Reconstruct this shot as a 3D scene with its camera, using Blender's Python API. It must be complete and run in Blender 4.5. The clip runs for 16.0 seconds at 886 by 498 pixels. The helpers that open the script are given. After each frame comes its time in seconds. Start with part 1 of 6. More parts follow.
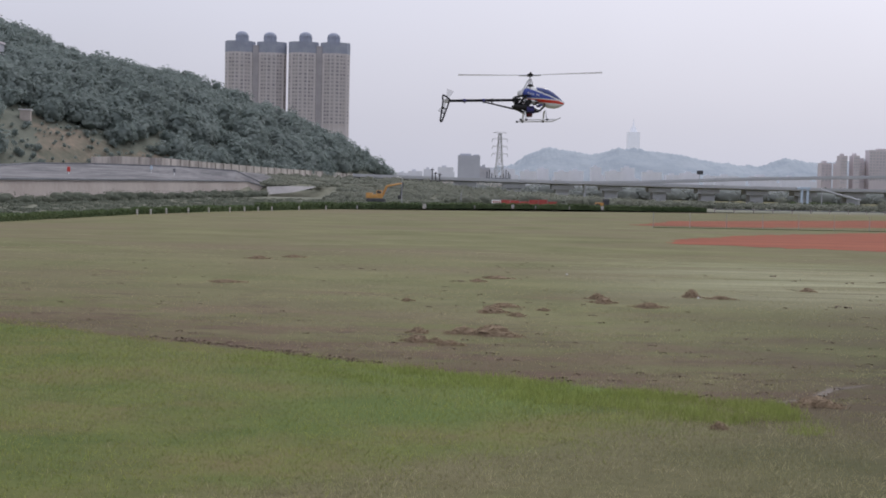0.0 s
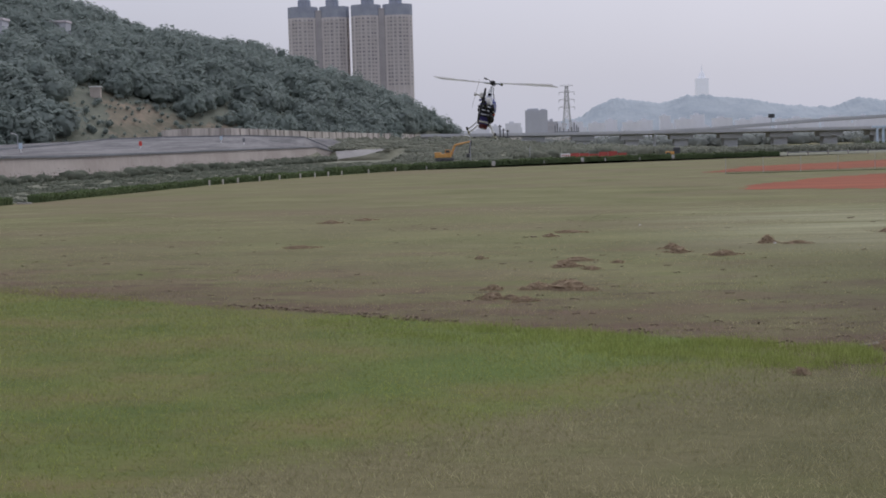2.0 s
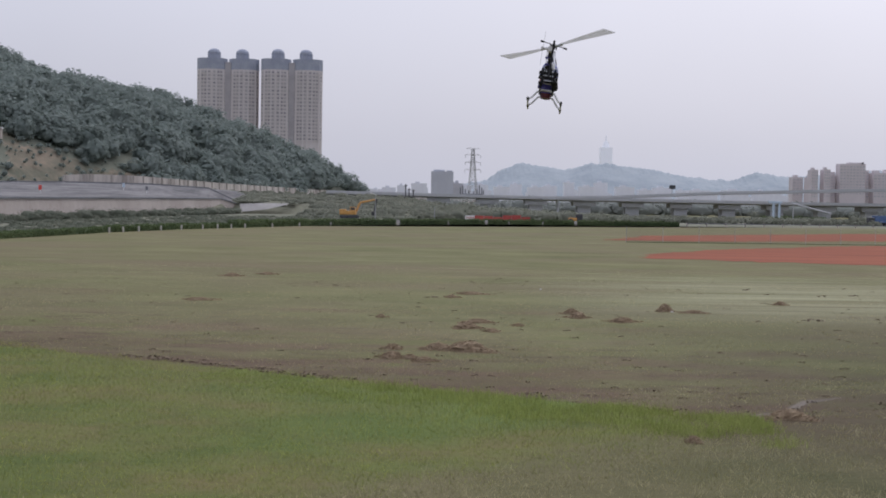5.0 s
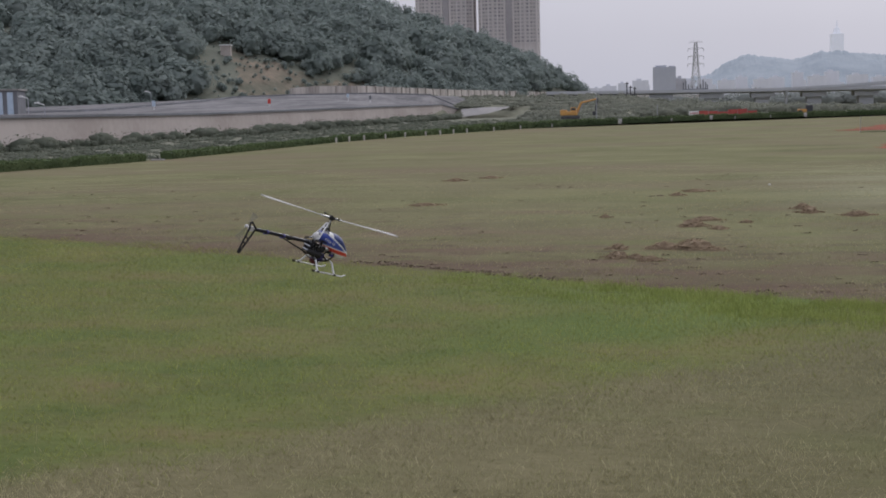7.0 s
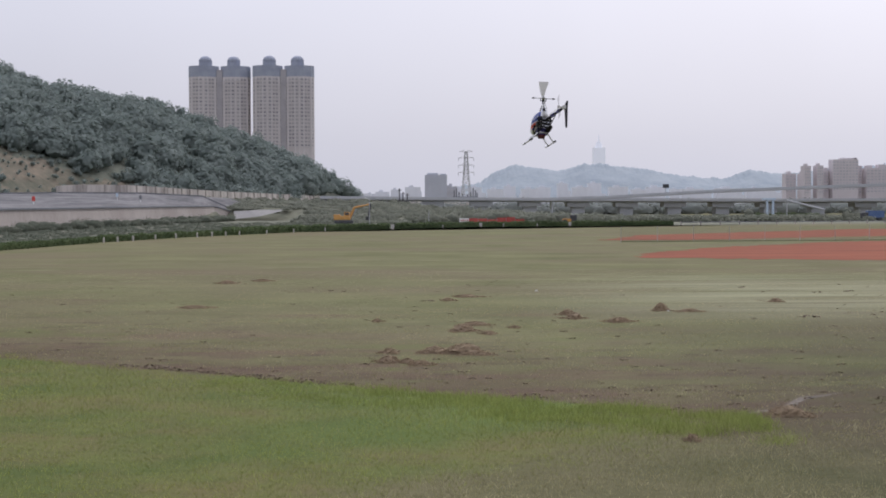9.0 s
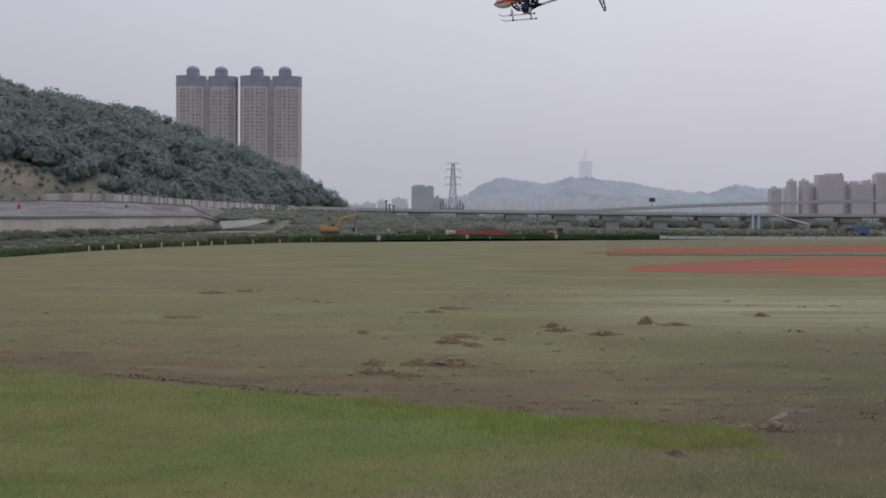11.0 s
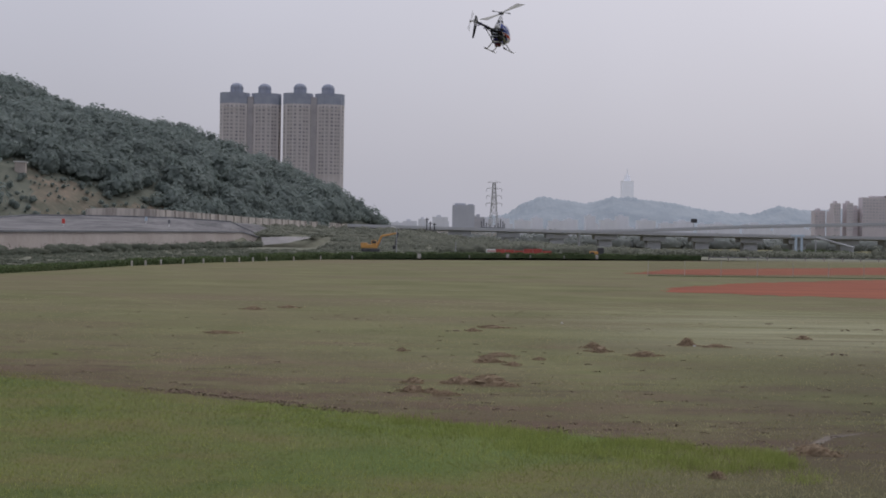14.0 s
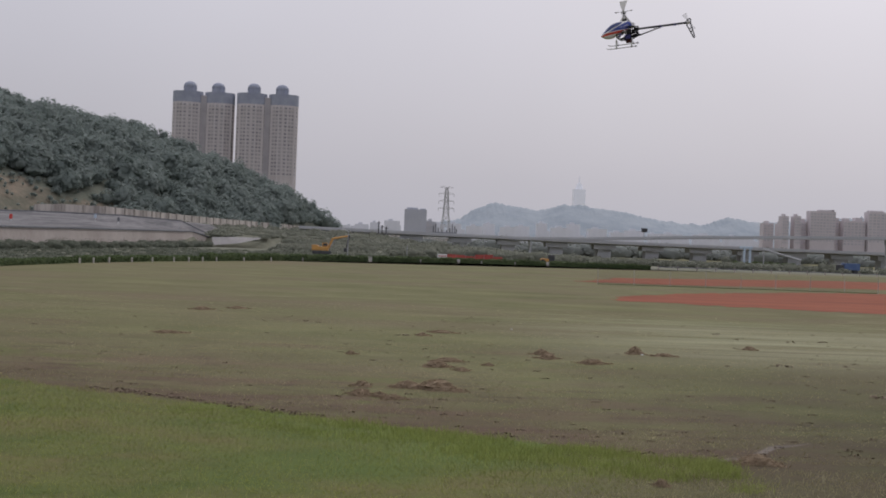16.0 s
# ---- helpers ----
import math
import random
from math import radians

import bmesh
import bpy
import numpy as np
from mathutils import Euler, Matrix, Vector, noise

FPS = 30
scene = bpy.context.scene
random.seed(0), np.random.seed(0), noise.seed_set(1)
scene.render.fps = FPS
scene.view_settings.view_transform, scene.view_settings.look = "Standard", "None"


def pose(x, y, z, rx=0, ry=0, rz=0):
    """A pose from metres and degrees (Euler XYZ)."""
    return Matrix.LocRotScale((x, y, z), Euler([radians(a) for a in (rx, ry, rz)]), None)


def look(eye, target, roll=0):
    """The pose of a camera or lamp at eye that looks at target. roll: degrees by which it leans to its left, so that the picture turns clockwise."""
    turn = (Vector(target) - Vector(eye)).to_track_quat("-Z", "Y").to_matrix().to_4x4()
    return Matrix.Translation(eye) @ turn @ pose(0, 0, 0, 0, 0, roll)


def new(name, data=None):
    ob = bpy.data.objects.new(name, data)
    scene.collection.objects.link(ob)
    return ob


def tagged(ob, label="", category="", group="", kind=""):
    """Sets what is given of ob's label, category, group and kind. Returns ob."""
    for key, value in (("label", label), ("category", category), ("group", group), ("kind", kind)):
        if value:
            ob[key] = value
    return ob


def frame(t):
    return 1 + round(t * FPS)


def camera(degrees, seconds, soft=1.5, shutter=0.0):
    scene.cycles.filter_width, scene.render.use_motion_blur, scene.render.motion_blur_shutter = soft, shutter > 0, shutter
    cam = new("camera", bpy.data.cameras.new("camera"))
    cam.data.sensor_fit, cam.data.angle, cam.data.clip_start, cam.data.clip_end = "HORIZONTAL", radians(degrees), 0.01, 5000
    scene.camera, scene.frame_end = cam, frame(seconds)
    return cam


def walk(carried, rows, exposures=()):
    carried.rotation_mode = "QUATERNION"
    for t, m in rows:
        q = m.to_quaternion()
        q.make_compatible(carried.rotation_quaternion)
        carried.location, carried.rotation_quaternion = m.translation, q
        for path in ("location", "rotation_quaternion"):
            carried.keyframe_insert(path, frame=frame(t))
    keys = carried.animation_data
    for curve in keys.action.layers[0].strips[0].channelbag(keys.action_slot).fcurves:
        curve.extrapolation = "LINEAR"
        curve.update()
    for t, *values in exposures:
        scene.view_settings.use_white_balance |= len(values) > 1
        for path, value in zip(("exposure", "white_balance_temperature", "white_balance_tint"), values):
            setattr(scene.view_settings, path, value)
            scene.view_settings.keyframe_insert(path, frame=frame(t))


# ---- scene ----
cam = camera(37.0, 16.0, soft=1.8)
PATH = [
    (0.0, pose(0, 0, 3, 87.41, -1.30, -0.00)),
    (0.5, pose(0, 0, 3, 87.91, -1.00, -0.83)),
    (1.0, pose(0, 0, 3, 88.31, -1.30, -1.19)),
    (1.5, pose(0, 0, 3, 87.50, -0.64, -1.17)),
    (2.0, pose(0, 0, 3, 85.60, 1.48, 2.95)),
    (2.5, pose(0, 0, 3, 85.65, 1.57, 3.81)),
    (3.0, pose(0, 0, 3, 86.90, 0.01, 2.06)),
    (3.5, pose(0, 0, 3, 87.19, -0.54, -0.38)),
    (3.7, pose(0, 0, 3, 87.85, -1.07, -1.53)),
    (5.8, pose(0, 0, 3, 88.13, -0.61, 0.10)),
    (6.0, pose(0, 0, 3, 86.41, 1.36, 4.54)),
    (6.5, pose(0, 0, 3, 83.26, 3.00, 9.63)),
    (7.0, pose(0, 0, 3, 83.92, 1.48, 8.35)),
    (7.5, pose(0, 0, 3, 84.21, 0.30, 4.39)),
    (8.0, pose(0, 0, 3, 85.87, -0.56, 0.07)),
    (8.5, pose(0, 0, 3, 87.57, -0.61, -0.81)),
    (9.0, pose(0, 0, 3, 88.27, 0.17, -1.40)),
    (9.2, pose(0, 0, 3, 88.81, 0.07, -1.67)),
    (11.5, pose(0, 0, 3, 88.74, -0.39, -1.94)),
    (12.0, pose(0, 0, 3, 88.12, 0.28, -0.26)),
    (12.5, pose(0, 0, 3, 88.10, -0.14, 1.54)),
    (13.0, pose(0, 0, 3, 88.73, -0.68, 1.36)),
    (13.5, pose(0, 0, 3, 89.15, -0.63, 0.09)),
    (14.0, pose(0, 0, 3, 89.56, -0.97, -0.23)),
    (14.5, pose(0, 0, 3, 89.84, -2.11, -1.18)),
    (15.0, pose(0, 0, 3, 90.10, -2.45, -1.72)),
    (15.5, pose(0, 0, 3, 89.99, -2.77, -2.42)),
    (16.0, pose(0, 0, 3, 89.81, -2.24, -2.33)),
]
EXPO = [(0.0, -0.02, 6430, 10), (1.0, -0.06, 6430, 10), (1.5, -0.12, 6430, 10), (2.5, -0.16, 6400, 10), (3.5, 0.0, 6400, 10), (5.8, -0.25, 6400, 10), (6.0, -0.36, 6450, 10), (6.5, -0.36, 6500, 10), (7.0, -0.14, 6500, 10), (7.5, 0.0, 6450, 10), (8.5, 0.13, 6480, 10), (9.2, 0.0, 6480, 10), (12.5, -0.42, 6480, 10), (15.0, -0.42, 6650, 10), (16.0, -0.36, 6750, 10)]
walk(cam, PATH, EXPO)

# ---- sky and sun ----
world = bpy.data.worlds.new("world")
scene.world = world
world.use_nodes = True
wn = world.node_tree
wn.nodes.clear()
SUN_AZ, SUN_EL = 24.0, 42.0  # degrees right of straight ahead, and up


def wnode(kind, **values):
    n = wn.nodes.new(kind)
    for k, v in values.items():
        n.inputs[k].default_value = v
    return n


sky = wn.nodes.new("ShaderNodeTexSky")
sky.sky_type = "NISHITA"
sky.sun_disc = False
sky.sun_elevation, sky.sun_rotation = radians(SUN_EL), radians(SUN_AZ)
sky.dust_density, sky.air_density, sky.ozone_density = 6.0, 1.0, 1.0
sky_bg = wnode("ShaderNodeBackground", Strength=0.012)
wn.links.new(sky.outputs[0], sky_bg.inputs["Color"])
# the overcast veil: pale, uneven, a little brighter towards the hidden sun
coords = wn.nodes.new("ShaderNodeTexCoord")
veil_noise = wnode("ShaderNodeTexNoise", Scale=2.2, Detail=4.0, Roughness=0.5)
wn.links.new(coords.outputs["Generated"], veil_noise.inputs["Vector"])
toward = wn.nodes.new("ShaderNodeVectorMath")
toward.operation = "DOT_PRODUCT"
toward.inputs[1].default_value = (math.sin(radians(SUN_AZ)) * math.cos(radians(SUN_EL)), math.cos(radians(SUN_AZ)) * math.cos(radians(SUN_EL)), math.sin(radians(SUN_EL)))
wn.links.new(coords.outputs["Generated"], toward.inputs[0])
glow = wn.nodes.new("ShaderNodeMapRange")
glow.inputs["From Min"].default_value, glow.inputs["From Max"].default_value = 0.45, 1.0
glow.inputs["To Min"].default_value, glow.inputs["To Max"].default_value = 0.56, 0.85
wn.links.new(toward.outputs["Value"], glow.inputs["Value"])
veil_mix = wn.nodes.new("ShaderNodeMapRange")
veil_mix.inputs["From Min"].default_value, veil_mix.inputs["From Max"].default_value = 0.3, 0.7
veil_mix.inputs["To Min"].default_value, veil_mix.inputs["To Max"].default_value = 0.95, 1.05
wn.links.new(veil_noise.outputs["Fac"], veil_mix.inputs["Value"])
# as under any overcast, the sky is brighter overhead than at the horizon
updir = wn.nodes.new("ShaderNodeSeparateXYZ")
wn.links.new(coords.outputs["Generated"], updir.inputs[0])
overhead = wn.nodes.new("ShaderNodeMapRange")
overhead.inputs["From Min"].default_value, overhead.inputs["From Max"].default_value = 0.05, 0.9
overhead.inputs["To Min"].default_value, overhead.inputs["To Max"].default_value = 0.97, 1.95
wn.links.new(updir.outputs["Z"], overhead.inputs["Value"])
cloud = wn.nodes.new("ShaderNodeMath")
cloud.operation = "MULTIPLY"
wn.links.new(overhead.outputs[0], cloud.inputs[0])
wn.links.new(veil_mix.outputs[0], cloud.inputs[1])
strength = wn.nodes.new("ShaderNodeMath")
strength.operation = "MULTIPLY"
wn.links.new(glow.outputs[0], strength.inputs[0])
wn.links.new(cloud.outputs[0], strength.inputs[1])
veil_bg = wnode("ShaderNodeBackground", Color=(0.855, 0.866, 1.015, 1))
wn.links.new(strength.outputs[0], veil_bg.inputs["Strength"])
both = wn.nodes.new("ShaderNodeAddShader")
wn.links.new(sky_bg.outputs[0], both.inputs[0])
wn.links.new(veil_bg.outputs[0], both.inputs[1])
wout = wn.nodes.new("ShaderNodeOutputWorld")
wn.links.new(both.outputs[0], wout.inputs["Surface"])

sun = new("sun", bpy.data.lights.new("sun", "SUN"))
sun.data.energy, sun.data.angle, sun.data.color = 0.6, radians(14), (1.0, 0.97, 0.92)
sun.matrix_world = look((math.sin(radians(SUN_AZ)) * 50, math.cos(radians(SUN_AZ)) * 50, 50 * math.tan(radians(SUN_EL))), (0, 0, 0))


# ---- materials ----
def material(name, a, b, size, rough=0.8, metal=0.0, bump=0.0, fine=None, per="none", alpha=1.0, glow=0.0, coat=0.0, spread=(0.35, 0.65), thin=0.0, vary=0.5, stretch=(1, 1, 1)):
    """Two colours mixed by coarse and fine noise of real-world size; per: 'island' or 'object' adds a random shade to each piece."""
    m = bpy.data.materials.new(name)
    m.use_nodes = True
    nt = m.node_tree
    p = nt.nodes["Principled BSDF"]
    geo = nt.nodes.new("ShaderNodeNewGeometry")
    tex = nt.nodes.new("ShaderNodeTexCoord")
    coarse = nt.nodes.new("ShaderNodeTexNoise")
    coarse.inputs["Scale"].default_value = 1.0 / size
    coarse.inputs["Detail"].default_value = 6.0
    coarse.inputs["Roughness"].default_value = 0.62
    run = nt.nodes.new("ShaderNodeMapping")
    run.inputs["Scale"].default_value = stretch
    nt.links.new(tex.outputs["Object"], run.inputs["Vector"])
    nt.links.new(run.outputs[0], coarse.inputs["Vector"])
    grain = nt.nodes.new("ShaderNodeTexNoise")
    grain.inputs["Scale"].default_value = 1.0 / (fine or size / 9)
    grain.inputs["Detail"].default_value = 4.0
    nt.links.new(run.outputs[0], grain.inputs["Vector"])
    add = nt.nodes.new("ShaderNodeMath")
    add.operation = "MULTIPLY_ADD"
    add.inputs[1].default_value = 0.35
    nt.links.new(grain.outputs["Fac"], add.inputs[0])
    nt.links.new(coarse.outputs["Fac"], add.inputs[2])
    last = add
    if per != "none":
        plus = nt.nodes.new("ShaderNodeMath")
        plus.operation = "MULTIPLY_ADD"
        plus.inputs[1].default_value = vary
        if per == "island":
            nt.links.new(geo.outputs["Random Per Island"], plus.inputs[0])
        else:
            info = nt.nodes.new("ShaderNodeObjectInfo")
            nt.links.new(info.outputs["Random"], plus.inputs[0])
        sub = nt.nodes.new("ShaderNodeMath")
        sub.operation = "SUBTRACT"
        sub.inputs[1].default_value = vary / 2
        nt.links.new(last.outputs[0], sub.inputs[0])
        nt.links.new(sub.outputs[0], plus.inputs[2])
        last = plus
    rng = nt.nodes.new("ShaderNodeMapRange")
    rng.inputs["From Min"].default_value, rng.inputs["From Max"].default_value = spread[0] + 0.175, spread[1] + 0.175
    nt.links.new(last.outputs[0], rng.inputs["Value"])
    mix = nt.nodes.new("ShaderNodeMix")
    mix.data_type = "RGBA"
    mix.inputs["A"].default_value, mix.inputs["B"].default_value = (*a, 1), (*b, 1)
    nt.links.new(rng.outputs[0], mix.inputs["Factor"])
    nt.links.new(mix.outputs["Result"], p.inputs["Base Color"])
    p.inputs["Roughness"].default_value, p.inputs["Metallic"].default_value = rough, metal
    p.inputs["Alpha"].default_value = alpha
    p.inputs["Coat Weight"].default_value = coat
    p.inputs["Specular IOR Level"].default_value = 0.3 if rough > 0.6 else 0.5
    # base colour sent out as light too, standing in for haze far off
    if glow:
        nt.links.new(mix.outputs["Result"], p.inputs["Emission Color"])
        p.inputs["Emission Strength"].default_value = glow
    if thin:
        # leaves let part of the light through
        tr = nt.nodes.new("ShaderNodeBsdfTranslucent")
        nt.links.new(mix.outputs["Result"], tr.inputs["Color"])
        ms = nt.nodes.new("ShaderNodeMixShader")
        ms.inputs[0].default_value = thin
        nt.links.new(p.outputs[0], ms.inputs[1])
        nt.links.new(tr.outputs[0], ms.inputs[2])
        nt.links.new(ms.outputs[0], nt.nodes["Material Output"].inputs["Surface"])
    if bump:
        bn = nt.nodes.new("ShaderNodeBump")
        bn.inputs["Strength"].default_value = 0.6
        bn.inputs["Distance"].default_value = bump
        nt.links.new(add.outputs[0], bn.inputs["Height"])
        nt.links.new(bn.outputs[0], p.inputs["Normal"])
    return m


def field_material():
    """Mown riverside turf: straw and green swathes, bare brown earth along the uncut grass."""
    m = bpy.data.materials.new("mown_field")
    m.use_nodes = True
    nt = m.node_tree
    p = nt.nodes["Principled BSDF"]
    tex = nt.nodes.new("ShaderNodeTexCoord")

    def noise_at(scale, sx, sy, detail=5.0, rough=0.6, turn=0.0):
        mp = nt.nodes.new("ShaderNodeMapping")
        mp.inputs["Scale"].default_value = (sx, sy, 1)
        mp.inputs["Rotation"].default_value = (0, 0, turn)
        nt.links.new(tex.outputs["Object"], mp.inputs["Vector"])
        n = nt.nodes.new("ShaderNodeTexNoise")
        n.inputs["Scale"].default_value, n.inputs["Detail"].default_value, n.inputs["Roughness"].default_value = scale, detail, rough
        nt.links.new(mp.outputs[0], n.inputs["Vector"])
        return n.outputs["Fac"]

    def ramp(value, lo, hi):
        r = nt.nodes.new("ShaderNodeMapRange")
        r.inputs["From Min"].default_value, r.inputs["From Max"].default_value = lo, hi
        nt.links.new(value, r.inputs["Value"])
        return r.outputs[0]

    def times(x, y):
        n = nt.nodes.new("ShaderNodeMath")
        n.operation = "MULTIPLY"
        nt.links.new(x, n.inputs[0])
        nt.links.new(y, n.inputs[1])
        return n.outputs[0]

    def plus(x, y, f=1.0):
        n = nt.nodes.new("ShaderNodeMath")
        n.operation = "MULTIPLY_ADD"
        nt.links.new(y, n.inputs[0])
        n.inputs[1].default_value = f
        nt.links.new(x, n.inputs[2])
        return n.outputs[0]

    def mixed(fac, a, b):
        n = nt.nodes.new("ShaderNodeMix")
        n.data_type = "RGBA"
        nt.links.new(fac, n.inputs["Factor"])
        for key, c in (("A", a), ("B", b)):
            if isinstance(c, tuple):
                n.inputs[key].default_value = (*c, 1)
            else:
                nt.links.new(c, n.inputs[key])
        return n.outputs["Result"]

    swath = noise_at(0.22, 0.7, 1.0, 8.0, 0.65, 0.12)
    streak = noise_at(0.5, 0.5, 1.3, 7.0, 0.7, 0.25)
    fine = noise_at(5.0, 0.6, 1.3, 6.0, 0.7)
    patch = noise_at(0.05, 1.0, 1.0, 4.0)
    sep = nt.nodes.new("ShaderNodeSeparateXYZ")
    nt.links.new(tex.outputs["Object"], sep.inputs[0])
    turf = mixed(ramp(plus(swath, fine, 0.35), 0.5, 0.86), (0.112, 0.115, 0.050), (0.195, 0.188, 0.092))
    turf = mixed(ramp(noise_at(0.09, 0.5, 1.0, 7.0, 0.65, -0.2), 0.43, 0.62), turf, (0.162, 0.136, 0.080))
    turf = mixed(times(ramp(streak, 0.52, 0.66), ramp(patch, 0.42, 0.58)), turf, (0.225, 0.214, 0.116))
    # brown earth and dead clippings: a belt that follows the edge of the uncut grass, y = 22.5 - 0.62 x
    dist = nt.nodes.new("ShaderNodeMath")
    dist.operation = "MULTIPLY_ADD"
    dist.inputs[1].default_value = 0.55
    nt.links.new(sep.outputs["X"], dist.inputs[0])
    nt.links.new(sep.outputs["Y"], dist.inputs[2])
    belt = times(ramp(dist.outputs[0], 41.0, 23.0), ramp(dist.outputs[0], 14.0, 20.0))
    earth = mixed(ramp(fine, 0.35, 0.65), (0.104, 0.074, 0.047), (0.182, 0.136, 0.088))
    green = mixed(ramp(fine, 0.35, 0.65), (0.088, 0.102, 0.034), (0.145, 0.152, 0.058))
    earth = mixed(ramp(plus(noise_at(0.5, 0.35, 1.2, 6.0, 0.7, 0.1), fine, 0.4), 0.68, 0.78), earth, green)
    bare_edge = times(ramp(plus(dist.outputs[0], swath, 10.0), 33.0, 27.0), ramp(dist.outputs[0], 15.0, 20.0))
    earth = mixed(bare_edge, earth, mixed(ramp(fine, 0.3, 0.7), (0.084, 0.056, 0.038), (0.138, 0.097, 0.069)))
    patchy = ramp(plus(streak, fine, 0.55), 0.62, 0.98)
    turf = mixed(ramp(plus(patchy, belt, 1.25), 1.1, 1.72), turf, earth)
    # scuffed spots and tufts all over the worn belt
    worn = times(ramp(dist.outputs[0], 44.0, 26.0), ramp(dist.outputs[0], 15.0, 20.0))
    turf = mixed(times(ramp(noise_at(1.5, 0.45, 1.3, 7.0, 0.75, 0.1), 0.52, 0.62), worn), turf, (0.086, 0.062, 0.042))
    turf = mixed(times(ramp(noise_at(1.1, 0.5, 1.3, 7.0, 0.75, -0.1), 0.55, 0.64), worn), turf, (0.128, 0.136, 0.052))
    # thin brown scrapes further out
    turf = mixed(times(ramp(noise_at(0.3, 0.4, 1.4, 6.0, 0.7), 0.52, 0.70), ramp(dist.outputs[0], 75.0, 30.0)), turf, earth)
    # dry short grass in front of the uncut grass
    near = ramp(plus(sep.outputs["Y"], swath, 3.0), 21.5, 16.5)
    # bleached streaks out to the right
    pale = times(ramp(noise_at(0.35, 0.18, 1.6, 6.0, 0.65), 0.36, 0.60), times(ramp(sep.outputs["X"], 3.0, 11.0), times(ramp(sep.outputs["Y"], 33.0, 40.0), ramp(sep.outputs["Y"], 62.0, 50.0))))
    turf = mixed(pale, turf, (0.285, 0.282, 0.176))
    dry = mixed(ramp(plus(fine, streak, 0.6), 0.55, 1.05), (0.114, 0.105, 0.050), (0.186, 0.164, 0.090))
    dry = mixed(ramp(plus(noise_at(0.45, 0.7, 1.1, 6.0, 0.65), fine, 0.3), 0.66, 0.92), dry, green)
    dry = mixed(times(ramp(sep.outputs["X"], -0.5, 4.5), ramp(noise_at(0.5, 0.8, 1.3, 6.0, 0.7, 0.3), 0.30, 0.62)), dry, (0.078, 0.080, 0.035))
    # the uncut grass thins out unevenly towards the camera
    slant = nt.nodes.new("ShaderNodeMath")
    slant.operation = "MULTIPLY_ADD"
    slant.inputs[1].default_value = -0.875
    nt.links.new(sep.outputs["X"], slant.inputs[0])
    nt.links.new(sep.outputs["Y"], slant.inputs[2])
    fade = ramp(plus(plus(slant.outputs[0], noise_at(0.9, 0.8, 1.0, 7.0, 0.7), 2.4), fine, 1.5), 16.0, 17.1)
    reach = nt.nodes.new("ShaderNodeMath")
    reach.operation = "MULTIPLY_ADD"
    reach.inputs[1].default_value = 0.63
    nt.links.new(sep.outputs["X"], reach.inputs[0])
    nt.links.new(sep.outputs["Y"], reach.inputs[2])
    rim = plus(plus(reach.outputs[0], noise_at(0.7, 1.0, 1.0, 4.0, 0.6), 1.2), fine, 0.5)
    fade = times(times(fade, ramp(rim, 22.75, 22.45)), ramp(plus(sep.outputs["X"], fine, 1.2), 5.6, 4.4))
    lush = mixed(ramp(noise_at(0.30, 1.0, 1.6, 7.0, 0.68), 0.40, 0.60), (0.080, 0.106, 0.031), (0.152, 0.132, 0.058))
    lush = mixed(ramp(plus(noise_at(0.8, 1.0, 1.3, 6.0, 0.7), fine, 0.5), 0.62, 1.0), lush, (0.128, 0.152, 0.044))
    lush = mixed(times(ramp(sep.outputs["X"], -3.0, 1.5), ramp(plus(slant.outputs[0], swath, 3.0), 17.6, 19.2)), lush, (0.104, 0.146, 0.038))
    turf = mixed(near, turf, dry)
    # darker, browner ground round the rut, lens corner falloff painted in with it
    earth_falloff = times(times(ramp(sep.outputs["X"], 3.5, 8.5), ramp(sep.outputs["Y"], 44.0, 24.0)), ramp(plus(streak, fine, 0.5), 0.35, 0.95))
    turf = mixed(earth_falloff, turf, mixed(ramp(swath, 0.42, 0.58), (0.074, 0.056, 0.042), (0.070, 0.078, 0.030)))
    turf = mixed(fade, turf, lush)
    nt.links.new(turf, p.inputs["Base Color"])
    p.inputs["Roughness"].default_value = 0.95
    p.inputs["Specular IOR Level"].default_value = 0.1
    bn = nt.nodes.new("ShaderNodeBump")
    bn.inputs["Strength"].default_value, bn.inputs["Distance"].default_value = 0.45, 0.06
    nt.links.new(fine, bn.inputs["Height"])
    nt.links.new(bn.outputs[0], p.inputs["Normal"])
    return m


FIELD = field_material()
BLADE = material("grass_blades", (0.250, 0.285, 0.070), (0.400, 0.430, 0.120), 2.4, 0.9, per="island", thin=0.5, vary=0.25)
LUSH_BLADE = material("lush_grass_blades", (0.300, 0.365, 0.090), (0.470, 0.530, 0.170), 0.9, 0.9, per="island", thin=0.6, vary=0.3)
DRY_BLADE = material("dry_grass_blades", (0.350, 0.335, 0.170), (0.540, 0.495, 0.300), 4.0, 0.9, per="island", thin=0.5, vary=0.3)
STRAW = material("cut_grass", (0.285, 0.215, 0.145), (0.440, 0.340, 0.230), 0.4, 0.95, per="island", thin=0.35)
CLAY = material("red_clay", (0.185, 0.042, 0.016), (0.270, 0.074, 0.030), 6.0, 0.95, fine=0.6, stretch=(0.5, 1.4, 1))
HEDGE = material("hedge_leaves", (0.078, 0.112, 0.048), (0.145, 0.188, 0.084), 2.0, 0.85, per="island", thin=0.3)
SCRUB = material("scrub_leaves", (0.125, 0.142, 0.105), (0.190, 0.205, 0.155), 6.0, 0.9, per="island", thin=0.4, vary=0.2)
